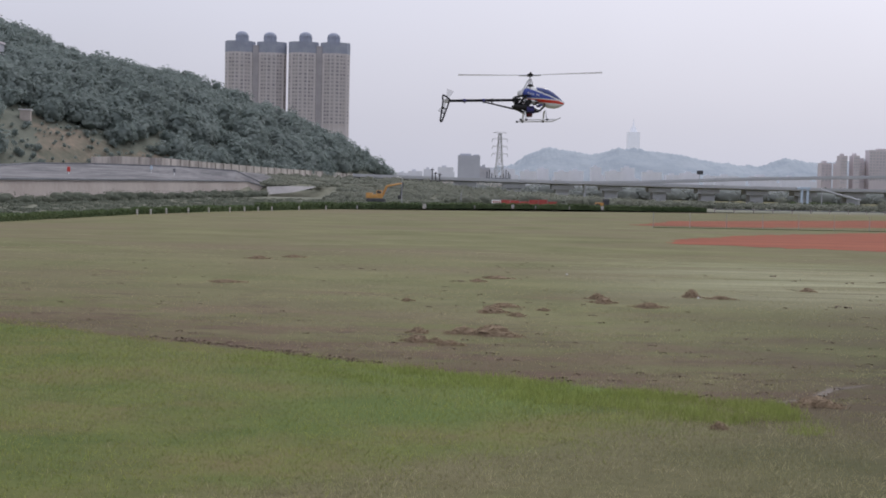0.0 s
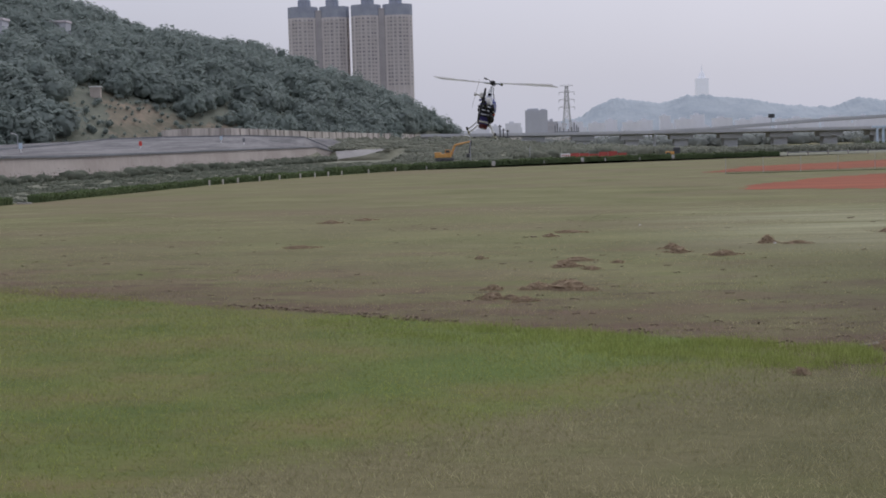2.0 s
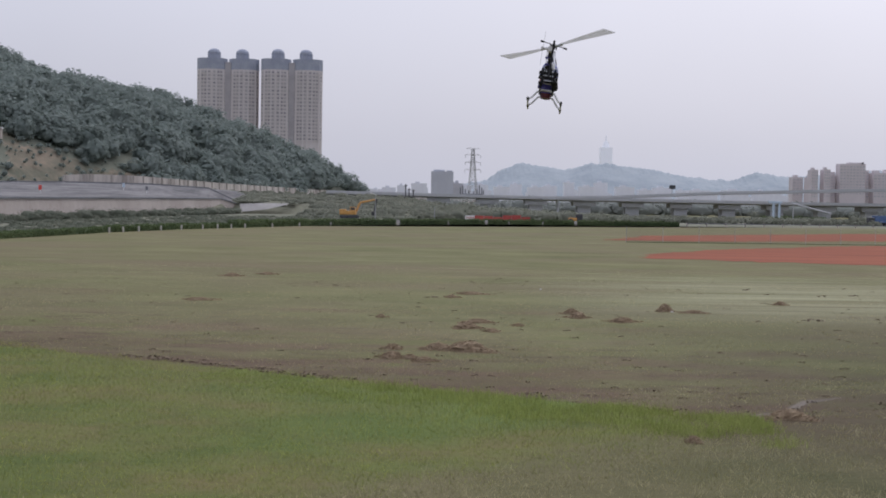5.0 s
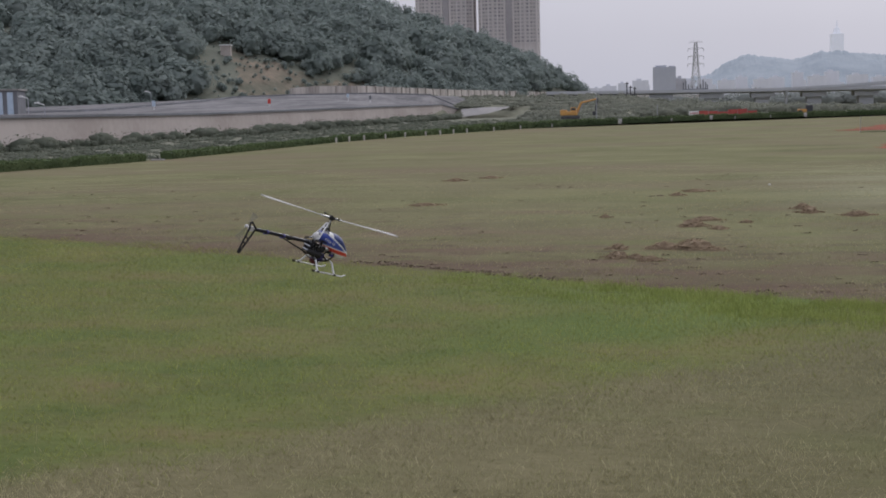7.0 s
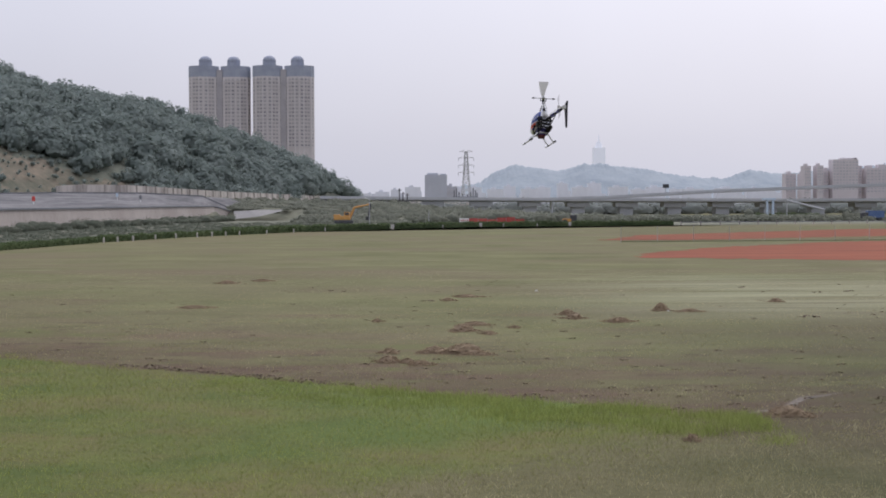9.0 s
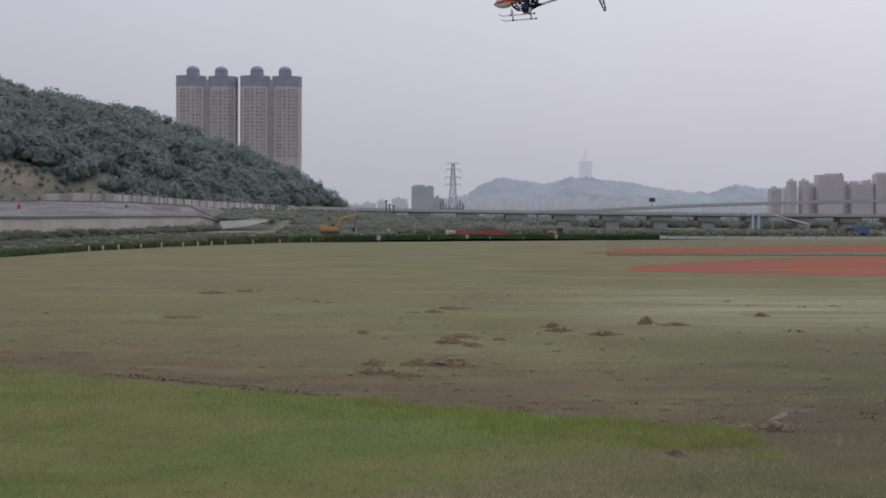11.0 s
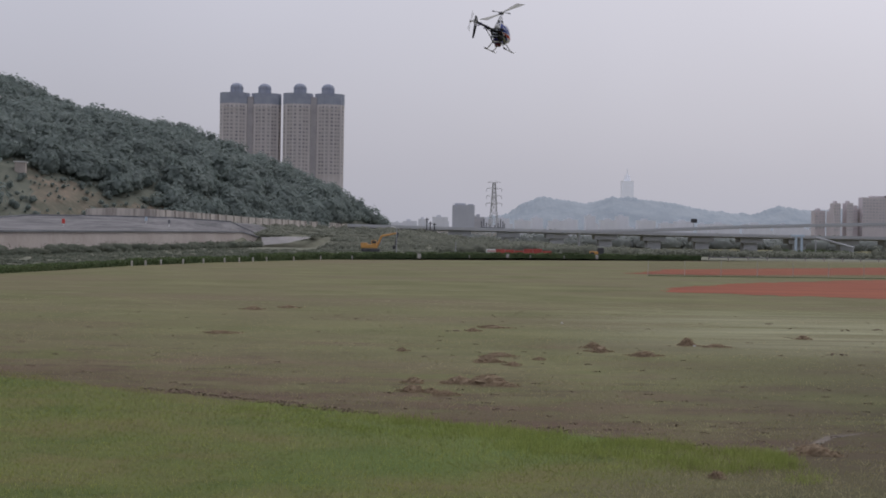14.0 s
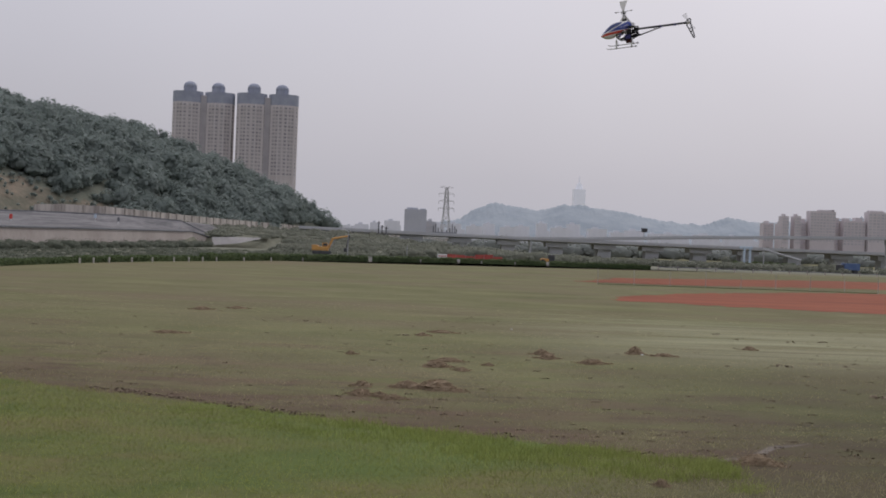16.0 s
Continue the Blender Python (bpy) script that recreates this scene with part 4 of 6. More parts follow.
for dx, hh in ((-0.9, 5.6), (0.2, 4.4), (1.5, 4.0)):
    bm = bmesh.new()
    rod(bm, (dx, 0, 1.6), (dx, 0, hh), 0.17)
    rod(bm, (dx - 0.5, 0, hh - 0.5), (dx + 0.6, 0, hh - 0.5), 0.12)
    part("mast", bm, MACHINE_DARK, t)
t = thing("gantry_sign", 91.7, 474.0, 7.6, 0, "small dark sign board on a pole above the ramp", "road sign")
bm = bmesh.new()
box(bm, -1.1, 1.1, -0.1, 0.1, 2.7, 4.1, 0.03)
part("board", bm, MACHINE_DARK, t)
bm = bmesh.new()
rod(bm, (0, 0.2, 0), (0, 0.2, 3.9), 0.12)
part("pole", bm, STEEL, t)


# ---- lattice pylon ----
def pylon(x, y, top):
    t = thing("power_pylon", x, y, 0, 8, "pale lattice power pylon with three pairs of arms", "pylon")

    def half(z):
        return float(np.interp(z, [0, top * 0.55, top], [4.4, 1.9, 0.8]))

    for sx in (-1, 1):
        for sy in (-1, 1):
            bm = bmesh.new()
            for z0, z1 in ((0, top * 0.55), (top * 0.55, top)):
                rod(bm, (sx * half(z0), sy * half(z0), z0), (sx * half(z1), sy * half(z1), z1), 0.20, seg=5)
            part("leg", bm, PYLON, t)
    levels = [top * k for k in (0.0, 0.16, 0.31, 0.44, 0.55, 0.64, 0.72, 0.79, 0.86, 0.93, 1.0)]
    for z0, z1 in zip(levels, levels[1:]):
        bm = bmesh.new()
        a, b = half(z0), half(z1)
        for s in (-1, 1):
            rod(bm, (-a, s * a, z0), (b, s * b, z1), 0.11, seg=4)
            rod(bm, (a, s * a, z0), (-b, s * b, z1), 0.11, seg=4)
            rod(bm, (s * a, -a, z0), (s * b, b, z1), 0.11, seg=4)
            rod(bm, (-b, s * b, z1), (b, s * b, z1), 0.10, seg=4)
        part("bracing", bm, PYLON, t)
    for z, w in ((top - 0.3, 4.6), (top - 4.6, 5.2), (top - 9.6, 5.2), (top - 14.6, 5.4)):
        for s in (-1, 1):
            bm = bmesh.new()
            rod(bm, (0, 0, z), (s * w, 0, z + 0.3), 0.17, 0.10, 5)
            rod(bm, (s * half(z), 0, z + 1.2), (s * w, 0, z + 0.3), 0.10, seg=4)
            arm = part("cross_arm", bm, PYLON, t)
            if z < top - 1:
                bm = bmesh.new()
                rod(bm, (s * w, 0, z + 0.3), (s * w, 0, z - 1.7), 0.16, seg=6)
                part("insulator", bm, BRIDGE_HAZED, arm)


pylon(37.8, 900, 42.0)


# ---- distant buildings ----
def block(x0, x1, y, top, mat, label, rows=0, cols=0, steps=()):
    t = thing("apartment_block", (x0 + x1) / 2, y, 0, 0, label, "apartment block", "distant blocks")
    w = (x1 - x0) / 2
    bm = bmesh.new()
    box(bm, -w, w, 0, 16, 0, top)
    part("wall", bm, mat, t)
    bm = bmesh.new()
    for a, b, h in (steps or ((-0.5, 0.1, 2.5),)):
        box(bm, a * w, b * w, 3, 12, top + 0.003, top + h)
    part("roof_house", bm, mat, t)
    pane = None
    for r in range(rows):
        for c in range(cols):
            if pane is None:
                bm = bmesh.new()
                box(bm, -0.32 * w / cols * 2, 0.32 * w / cols * 2, -0.1, 0.1, -0.9, 0.9)
                ob = part("window", bm, BLOCK_GLASS, t)
                pane = ob.data
            else:
                ob = new("window", pane)
                ob.parent = t
            ob.matrix_basis = pose(-w + (c + 0.5) * 2 * w / cols, -0.1, top - 3.2 - r * 3.4)


block(13.0, 33.0, 1200, 34.0, BLOCK_GREY, "apartment block with bluish grey haze in its colour", 0, 0, ((-0.8, 0.2, 1.6), (0.4, 0.9, 1.0)))
block(33.5, 43.0, 1230, 24.0, BLOCK_PALE, "pale lower block beside a grey one", 4, 3)
block(436.0, 448.0, 1530, 43.0, BLOCK_PINK, "low pinkish apartment block near the river bend", 6, 3)
block(449.0, 456.5, 1500, 51.0, BLOCK_PINK, "slim pinkish apartment tower near the river bend", 9, 3)
block(456.8, 463.0, 1540, 43.5, BLOCK_PINK, "low pinkish block between two slim towers", 6, 2)
block(463.3, 470.5, 1500, 51.5, BLOCK_PINK, "slim pinkish apartment tower near the river bend", 9, 3)
block(471.0, 483.0, 1520, 46.0, BLOCK_PINK, "stepped pinkish apartment block", 7, 4, ((0.2, 0.95, 3.5),))
block(484.5, 514.0, 1510, 58.5, BLOCK_PINK, "broad stepped apartment block near the river bend", 10, 8, ((-0.3, 0.9, 1.8), (0.75, 0.95, 2.2)))
block(514.5, 525.0, 1530, 52.0, BLOCK_PINK, "pinkish apartment block among several", 9, 3)
block(527.0, 553.0, 1520, 49.0, BLOCK_PINK, "pinkish apartment block among several", 8, 6, ((-0.9, -0.4, 3.0), (0.1, 0.8, 4.0)))
block(554.5, 592.0, 1515, 60.0, BLOCK_PINK, "broad pinkish apartment block among several", 10, 8, ((-0.9, 0.0, 2.0),))
block(600.0, 630.0, 1540, 52.0, BLOCK_PINK, "pinkish apartment block among several", 8, 6)
_r = np.random.default_rng(8)
for k in range(34):
    x0 = -110 + k * 27 + 8 * _r.random()
    block(x0, x0 + 12 + 12 * _r.random(), 2150 + 200 * _r.random(), 24 + 14 * _r.random(), HAZE_GLOW_CITY, "faint apartment block, haze and glow in its colour")
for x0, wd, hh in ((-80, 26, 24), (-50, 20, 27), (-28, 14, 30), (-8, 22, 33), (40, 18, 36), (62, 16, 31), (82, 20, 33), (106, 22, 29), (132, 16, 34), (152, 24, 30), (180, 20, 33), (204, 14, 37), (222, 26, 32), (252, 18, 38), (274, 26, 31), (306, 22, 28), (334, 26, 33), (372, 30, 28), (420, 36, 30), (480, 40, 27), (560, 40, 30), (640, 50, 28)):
    block(x0, x0 + wd, 1800 + 90 * _r.random(), hh + 2 * _r.random(), HAZE_GLOW_CITY, "pale apartment block, haze and glow in its colour")


def skyscraper():
    t = thing("skyscraper", 598.0, 4200, 0, 0, "very tall tiered skyscraper, haze and glow in its colour", "skyscraper")
    for k in range(8):
        z = 84 + k * 14
        bm = bmesh.new()
        box(bm, -19, 19, -19, 19, z, z + 13.8)
        for v in bm.verts:
            if v.co.z < z + 1:
                v.co.x *= 0.95
                v.co.y *= 0.95
        part("tier", bm, HAZE_GLOW_TOWER, t)
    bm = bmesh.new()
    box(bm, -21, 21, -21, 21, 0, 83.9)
    part("base_block", bm, HAZE_GLOW_TOWER, t)
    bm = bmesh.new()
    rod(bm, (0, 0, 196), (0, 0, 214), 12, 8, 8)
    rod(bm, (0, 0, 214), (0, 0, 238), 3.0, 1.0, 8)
    part("spire", bm, HAZE_GLOW_TOWER, t)


skyscraper()


# ---- machines and barriers at the field's far side ----
def excavator():
    t = thing("excavator", -13.6, 270.0, 0, 0, "yellow crawler excavator with its boom stretched out", "excavator")
    for s in (-1, 1):
        bm = bmesh.new()
        box(bm, -1.9, 1.9, s * 1.1 - 0.28, s * 1.1 + 0.28, 0.0, 0.75, 0.2)
        part("track", bm, MACHINE_DARK, t)
    bm = bmesh.new()
    box(bm, -2.0, 1.35, -1.3, 1.3, 0.85, 1.65, 0.15)
    box(bm, -2.05, -0.7, -1.25, 1.25, 1.6, 1.95, 0.12)
    body = part("upper_body", bm, YELLOW, t)
    bm = bmesh.new()
    box(bm, 0.1, 1.2, -1.28, -0.25, 1.66, 2.45, 0.12)
    cab = part("cab", bm, YELLOW, t)
    bm = bmesh.new()
    box(bm, 0.25, 1.08, -1.31, -1.29, 1.85, 2.32)
    part("cab_window", bm, MACHINE_DARK, cab)
    bm = bmesh.new()
    rod(bm, (1.2, 0, 1.2), (2.15, 0, 3.35), 0.24, 0.22, 6)
    rod(bm, (2.15, 0, 3.35), (5.25, 0, 4.0), 0.22, 0.15, 6)
    boom = part("boom", bm, YELLOW, t, "yellow bent boom")
    bm = bmesh.new()
    rod(bm, (1.5, 0.3, 1.3), (2.7, 0.25, 3.2), 0.09, seg=6)
    part("hydraulic_ram", bm, STEEL, boom)
    bm = bmesh.new()
    rod(bm, (5.45, 0, 4.15), (5.0, 0, 1.6), 0.20, 0.14, 6)
    stick = part("stick", bm, MACHINE_DARK, t)
    bm = bmesh.new()
    box(bm, 4.45, 5.1, -0.45, 0.45, 0.75, 1.55, 0.15)
    part("bucket", bm, MACHINE_DARK, stick)


excavator()


def pole(x, y, h, lamp, label):
    t = thing("utility_pole", x, y, 0, 0, label, "pole", "poles")
    bm = bmesh.new()
    rod(bm, (0, 0, 0), (0, 0, h), 0.09, 0.06)
    part("shaft", bm, STEEL, t)
    if lamp:
        bm = bmesh.new()
        rod(bm, (0, 0, h), (-0.7, 0, h + 0.25), 0.05)
        box(bm, -1.1, -0.6, -0.15, 0.15, h + 0.18, h + 0.34, 0.04)
        part("lamp_head", bm, WHITE, t)


pole(-7.9, 255.0, 4.9, True, "thin grey lamp pole on the river flat")
pole(3.6, 262.0, 2.6, False, "short thin grey pole on the river flat")
pole(-62.5, 134.0, 4.4, True, "thin grey lamp pole behind the floodwall")
pole(-72.0, 150.0, 5.4, True, "thin grey lamp pole beside a metal shed")
pole(-85.0, 225.0, 7.0, True, "thin grey lamp pole on the embankment")

t = thing("site_barrier", 9.6, 260.0, 0, 5, "long red plastic site barrier with a white end panel", "barrier")
for k in range(7):
    x = k * 1.85
    bm = bmesh.new()
    box(bm, x + 0.02, x + 1.80, -0.05, 0.05, 0.35, 1.15 + 0.25 * math.sin(k * 1.7) * (k > 1), 0.02)
    panel = part("panel", bm, WHITE if k < 1 else BARRIER_RED, t)
    if k < 1:
        for j in range(4):
            bm = bmesh.new()
            box(bm, 0.2 + j * 0.4, 0.45 + j * 0.4, -0.07, -0.052, 0.6, 0.9)
            part("letter_bar", bm, BARRIER_RED, panel)
    bm = bmesh.new()
    rod(bm, (x, 0.08, 0), (x, 0.08, 1.3), 0.04, seg=6)
    part("stake", bm, STEEL, t)

t = thing("roller", 29.6, 246.0, 0, 0, "small yellow and black site roller behind the hedge", "road roller")
bm = bmesh.new()
box(bm, -1.3, 0.3, -0.6, 0.6, 0.55, 1.15, 0.1)
part("body", bm, YELLOW, t)
bm = bmesh.new()
box(bm, 0.1, 1.3, -0.6, 0.6, 0.5, 1.85, 0.15)
part("cab", bm, MACHINE_DARK, t)
for dx in (-0.9, 0.8):
    bm = bmesh.new()
    rod(bm, (dx, -0.65, 0.5), (dx, 0.65, 0.5), 0.5, seg=16)
    part("drum", bm, MACHINE_DARK, t)

t = thing("truck", 105.5, 300.0, 0, 3, "blue covered truck parked on the river flat", "truck")
bm = bmesh.new()
box(bm, -1.3, 2.4, -0.95, 0.95, 0.75, 2.35, 0.08)
part("cargo_box", bm, BLUE_PAINT, t)
bm = bmesh.new()
box(bm, -2.6, -1.35, -0.9, 0.9, 0.6, 1.95, 0.15)
part("cab", bm, MACHINE_DARK, t)
for dx in (-1.9, 1.5):
    for s in (-1, 1):
        bm = bmesh.new()
        rod(bm, (dx, s * 0.75, 0.42), (dx, s * 0.95, 0.42), 0.42, seg=14)
        part("wheel", bm, MACHINE_DARK, t)

t = thing("sluice_gate", 110.3, 404.0, 0, 0, "pale blue sluice frame with a sloping walkway", "sluice")
for dx in (-0.9, 0.9):
    bm = bmesh.new()
    box(bm, dx - 0.3, dx + 0.3, -0.4, 0.4, 0, 5.4, 0.05)
    part("pillar", bm, PALE_BLUE, t)
bm = bmesh.new()
box(bm, -2.4, 1.6, -0.6, 0.6, 5.403, 6.1, 0.06)
part("beam", bm, PALE_BLUE, t)
bm = bmesh.new()
rod(bm, (5.0, 0, 5.4), (17.0, 0, 2.4), 0.32, 0.32, 6)
rod(bm, (5.2, 0, 5.4), (5.2, 0, 0), 0.2)
rod(bm, (16.5, 0, 2.4), (16.5, 0, 0), 0.2)
part("walkway", bm, BRIDGE, t)

# low net fence of the ball ground, and a guard rail further on
t = thing("net_fence", 18.8, 118.0, 0, 8, "low see-through net fence of the ball ground", "fence")
for k in range(9):
    bm = bmesh.new()
    rod(bm, (k * 3.4, 0, 0), (k * 3.4, 0, 1.42), 0.020, seg=6)
    part("post", bm, STEEL, t)
    if k < 8:
        bm = bmesh.new()
        box(bm, k * 3.4 + 0.04, k * 3.4 + 3.36, -0.004, 0.004, 0.05, 1.36)
        part("net", bm, NET, t)
bm = bmesh.new()
box(bm, 0, 27, -0.12, 0.12, 0, 0.06, 0.02)
part("kerb", bm, HEDGE, t, "strip of dark grass under the net")
t = thing("guard_rail", 48.0, 234.0, 0, 19, "long low grey guard rail across the river flat", "guard rail")
for k in range(26):
    bm = bmesh.new()
    box(bm, k * 4 - 0.08, k * 4 + 0.08, -0.08, 0.08, 0, 0.75)
    part("post", bm, CONCRETE, t)
bm = bmesh.new()
box(bm, 0, 100, -0.13, -0.083, 0.46, 0.62, 0.02)
part("rail", bm, DARK_CONCRETE, t)

# metal shed and signs on the embankment, hut on the hillside
t = thing("metal_shed", -77.0, 152.0, 0, 12, "grey ribbed metal shed behind the floodwall", "shed")
bm = bmesh.new()
box(bm, -3.4, 3.0, -2, 2, 0, 6.4, 0.05)
part("wall", bm, DARK_CONCRETE, t)
for k in range(5):
    bm = bmesh.new()
    box(bm, -3.2 + k * 1.25, -2.5 + k * 1.25, -2.08, -2.003, 3.4, 6.2)
    part("rib", bm, PALE_BLUE, t)
bm = bmesh.new()
box(bm, -3.6, 3.2, -2.2, 2.2, 6.403, 6.6)
part("roof", bm, PALE_CONCRETE, t)
for sx, sy, sz, mat, lab in ((-70.6, 250.0, 4.55, RED_SIGN, "small red and white warning sign on the embankment"), (-77.0, 205.0, 4.3, PALE_BLUE, "small bluish sign on the embankment"), (-70.0, 318.0, 6.0, PALE_BLUE, "small bluish board on the embankment"), (-64.5, 318.0, 5.4, DARK_CONCRETE, "small grey board on the embankment")):
    t = thing("warning_sign", sx, sy, sz, 0, lab, "sign", "embankment signs")
    bm = bmesh.new()
    rod(bm, (0, 0, -0.6), (0, 0, 1.0), 0.05, seg=6)
    part("stake", bm, WHITE, t)
    bm = bmesh.new()
    box(bm, -0.30, 0.30, -0.09, -0.053, 0.15, 1.05, 0.01)
    part("board", bm, mat, t)


def hillside_hut():
    x, y = -129.6, 411.0
    t = thing("hillside_hut", x, y, float(hill_height(x, y)) - 0.6, 10, "small white concrete hut on the wooded slope", "hut")
    bm = bmesh.new()
    box(bm, -1.6, 1.6, -1.6, 1.8, 0, 3.3, 0.05)
    part("wall", bm, CONCRETE, t)
    bm = bmesh.new()
    box(bm, -1.9, 1.9, -1.9, 2.0, 3.303, 3.6)
    part("roof", bm, WHITE, t)


hillside_hut()
for x, z, wd in ((-176.0, 44.0, 5.0), (-168.0, 47.0, 4.0), (-190.0, 43.0, 4.0)):
    y = next(y for y in np.arange(280, 640, 2.0) if hill_height(x, y) > z or y > 630)
    t = thing("hillside_house", x, y - 3, float(hill_height(x, y)) - 1.0, 0, "white-walled house half hidden among the trees", "house", "hillside houses")
    bm = bmesh.new()
    box(bm, -wd, wd, -3, 3, 0, 6.5, 0.1)
    part("wall", bm, BLOCK_PALE, t)
    bm = bmesh.new()
    box(bm, -wd - 0.4, wd + 0.4, -3.4, 3.4, 6.503, 7.3, 0.1)
    part("roof", bm, BLOCK_PINK, t)


# ---- heaps, clods and grass ----
def heap(x, y, rx, ry, h, seed):
    rng = np.random.default_rng(seed)
    rx, ry, h = rx * 0.80, ry * 1.0, h * 0.92
    ob = new("clipping_heap")
    ob.matrix_world = pose(x, y, 0, 0, 0, float(rng.uniform(-20, 20)))
    bm = bmesh.new()
    bmesh.ops.create_icosphere(bm, subdivisions=3, radius=1.0)
    for v in bm.verts:
        q = 0.90 + 0.45 * noise.noise(v.co * 1.7 + Vector((seed, 0, 0))) + 0.45 * noise.noise(v.co * 4.5 + Vector((0, seed, 0)))
        v.co = Vector((v.co.x * rx * q, v.co.y * ry * q, max(0.0, v.co.z) ** 1.4 * h * q))
    part("mound", bm, STRAW, ob)
    n = int(3600 * rx * (ry + h) / 0.3) + 200
    a = rng.uniform(0, 2 * math.pi, n)
    rr = np.sqrt(rng.random(n)) * (1.15 + 0.3 * np.sin(3 * a + seed) + 0.2 * np.sin(7 * a + 2 * seed)) * (1 + 0.18 * np.abs(rng.normal(size=n)))
    zz = h * np.clip(1 - rr ** 2, 0, 1) ** 0.8 * (0.75 + 0.3 * rng.random(n))
    c = np.column_stack([rx * rr * np.cos(a), ry * rr * np.sin(a), zz + 0.01])
    u = rng.normal(size=c.shape) * (1, 1, 0.7)
    u /= np.linalg.norm(u, axis=1, keepdims=True)
    w = rng.normal(size=c.shape)
    w /= np.linalg.norm(w, axis=1, keepdims=True)
    k = rng.uniform(0.025, 0.07, (n, 1))
    v = np.stack([c - u * k, c + w * 0.006, c + u * k], 1).reshape(-1, 3)
    v[:, 2] = np.maximum(v[:, 2], 0.003)
    want = np.column_stack([np.cos(a) * rr * 0.8, np.sin(a) * rr * 0.8 - 0.3, np.ones(n)])
    want /= np.linalg.norm(want, axis=1, keepdims=True)
    quads("straw_cover", v, facing(v, np.arange(len(v)).reshape(-1, 3), want), STRAW, ob, normals=np.repeat(want, 3, axis=0))
    return tagged(ob, "brown heap of raked grass clippings on the field", "heap", "clipping heaps")


for k, (x, y, rx, ry, h) in enumerate(((1.08, 27.4, 0.55, 0.32, 0.20), (0.50, 27.6, 0.34, 0.24, 0.13), (-0.45, 27.5, 0.20, 0.16, 0.11), (-0.45, 25.9, 0.26, 0.18, 0.13), (-0.08, 25.8, 0.18, 0.14, 0.08), (0.20, 25.4, 0.24, 0.15, 0.09), (1.30, 32.4, 0.36, 0.26, 0.17), (1.62, 34.0, 0.42, 0.2, 0.10), (1.85, 31.6, 0.2, 0.15, 0.08), (4.43, 35.9, 0.30, 0.22, 0.17), (4.42, 37.2, 0.26, 0.18, 0.16), (5.49, 34.8, 0.42, 0.24, 0.13), (7.33, 38.6, 0.28, 0.22, 0.24), (8.10, 38.2, 0.38, 0.18, 0.08), (11.67, 42.0, 0.24, 0.16, 0.12), (-7.46, 53.9, 0.42, 0.3, 0.12), (-6.2, 55.5, 0.4, 0.3, 0.09), (1.9, 45.0, 0.5, 0.25, 0.08), (1.2, 43.2, 0.22, 0.2, 0.10), (5.45, 19.0, 0.32, 0.24, 0.13), (3.62, 16.9, 0.10, 0.09, 0.09), (2.6, 33.2, 0.14, 0.12, 0.06), (-0.9, 35.2, 0.14, 0.12, 0.08), (-6.6, 40.5, 0.5, 0.25, 0.07))):
    heap(x, y, rx, ry, h, k + 3)


for x, y, w, lab in ((4.57, 48.1, 0.05, "small white scrap of paper on the turf"), (7.50, 38.4, 0.06, "crumpled pale plastic bag beside a heap")):
    bm = bmesh.new()
    bmesh.ops.create_icosphere(bm, subdivisions=2, radius=1.0)
    for v in bm.verts:
        q = 0.8 + 0.5 * noise.noise(v.co * 2.3 + Vector((x, y, 0)))
        v.co = Vector((v.co.x * w * q, v.co.y * w * 0.7 * q, max(0.0, v.co.z) * w * 0.7 * q))
    scrap = part("litter", bm, WHITE)
    scrap.matrix_world = pose(x, y, 0.002)
    tagged(scrap, lab, "litter")


def clods():
    rng = np.random.default_rng(31)
    n = 420
    y = 19.5 + 36 * rng.random(n) ** 2.0
    x = rng.uniform(-0.52, 0.46, n) * y
    ok = y > np.interp(x, [p[0] for p in FAR_EDGE], [p[1] for p in FAR_EDGE]) + 0.1
    x, y = x[ok], y[ok]
    extra = rng.uniform(-5.6, -1.0, 90)
    x = np.concatenate([x, extra])
    y = np.concatenate([y, np.interp(extra, [p[0] for p in FAR_EDGE], [p[1] for p in FAR_EDGE]) + rng.uniform(0.0, 0.45, 90)])
    r = rng.uniform(0.015, 0.05, len(x)) * (1 + 1.2 * (rng.random(len(x)) > 0.95))
    c = np.column_stack([x, y, r * 0.1])
    v, f, nrm = leaf_cloud(rng, c, np.column_stack([r * 2.3, r, r * 0.45]), 26, r * 0.34)
    v[:, 2] = np.maximum(v[:, 2], 0.002)
    tagged(quads("clods", v, f, CLOD, normals=nrm), "scattered brown clods and wisps of cut grass", "clods", kind="stuff")


clods()
sheet("wet_rut", [(4.6, 18.9), (5.2, 19.2), (6.0, 20.2), (7.0, 21.3), (6.9, 21.4), (5.9, 20.35), (5.1, 19.4)], 0.004, MUD, "pale wet rut across the bare earth", "rut", 0.25)


def blades(name, x, y, h, wide, mat, label, rng, lean=0.35):
    n = len(x)
    a = rng.uniform(0, 2 * math.pi, n)
    side = np.column_stack([np.cos(a), np.sin(a), np.zeros(n)]) * wide[:, None] / 2
    base = np.column_stack([x, y, np.zeros(n)])
    tip = base + np.column_stack([rng.normal(0, lean, n) * h, rng.normal(0, lean, n) * h, h])
    v = np.stack([base - side, base + side, tip], 1).reshape(-1, 3)
    nrm = np.repeat(np.column_stack([rng.normal(0, 0.25, n), rng.normal(-0.15, 0.25, n), np.ones(n)]), 3, axis=0)
    f = facing(v, np.arange(3 * n).reshape(-1, 3), np.tile((0.0, -1.0, 0.25), (n, 1)))
    tagged(quads(name, v, f, mat, normals=nrm / np.linalg.norm(nrm, axis=1, keepdims=True)), label, "grass", kind="stuff")


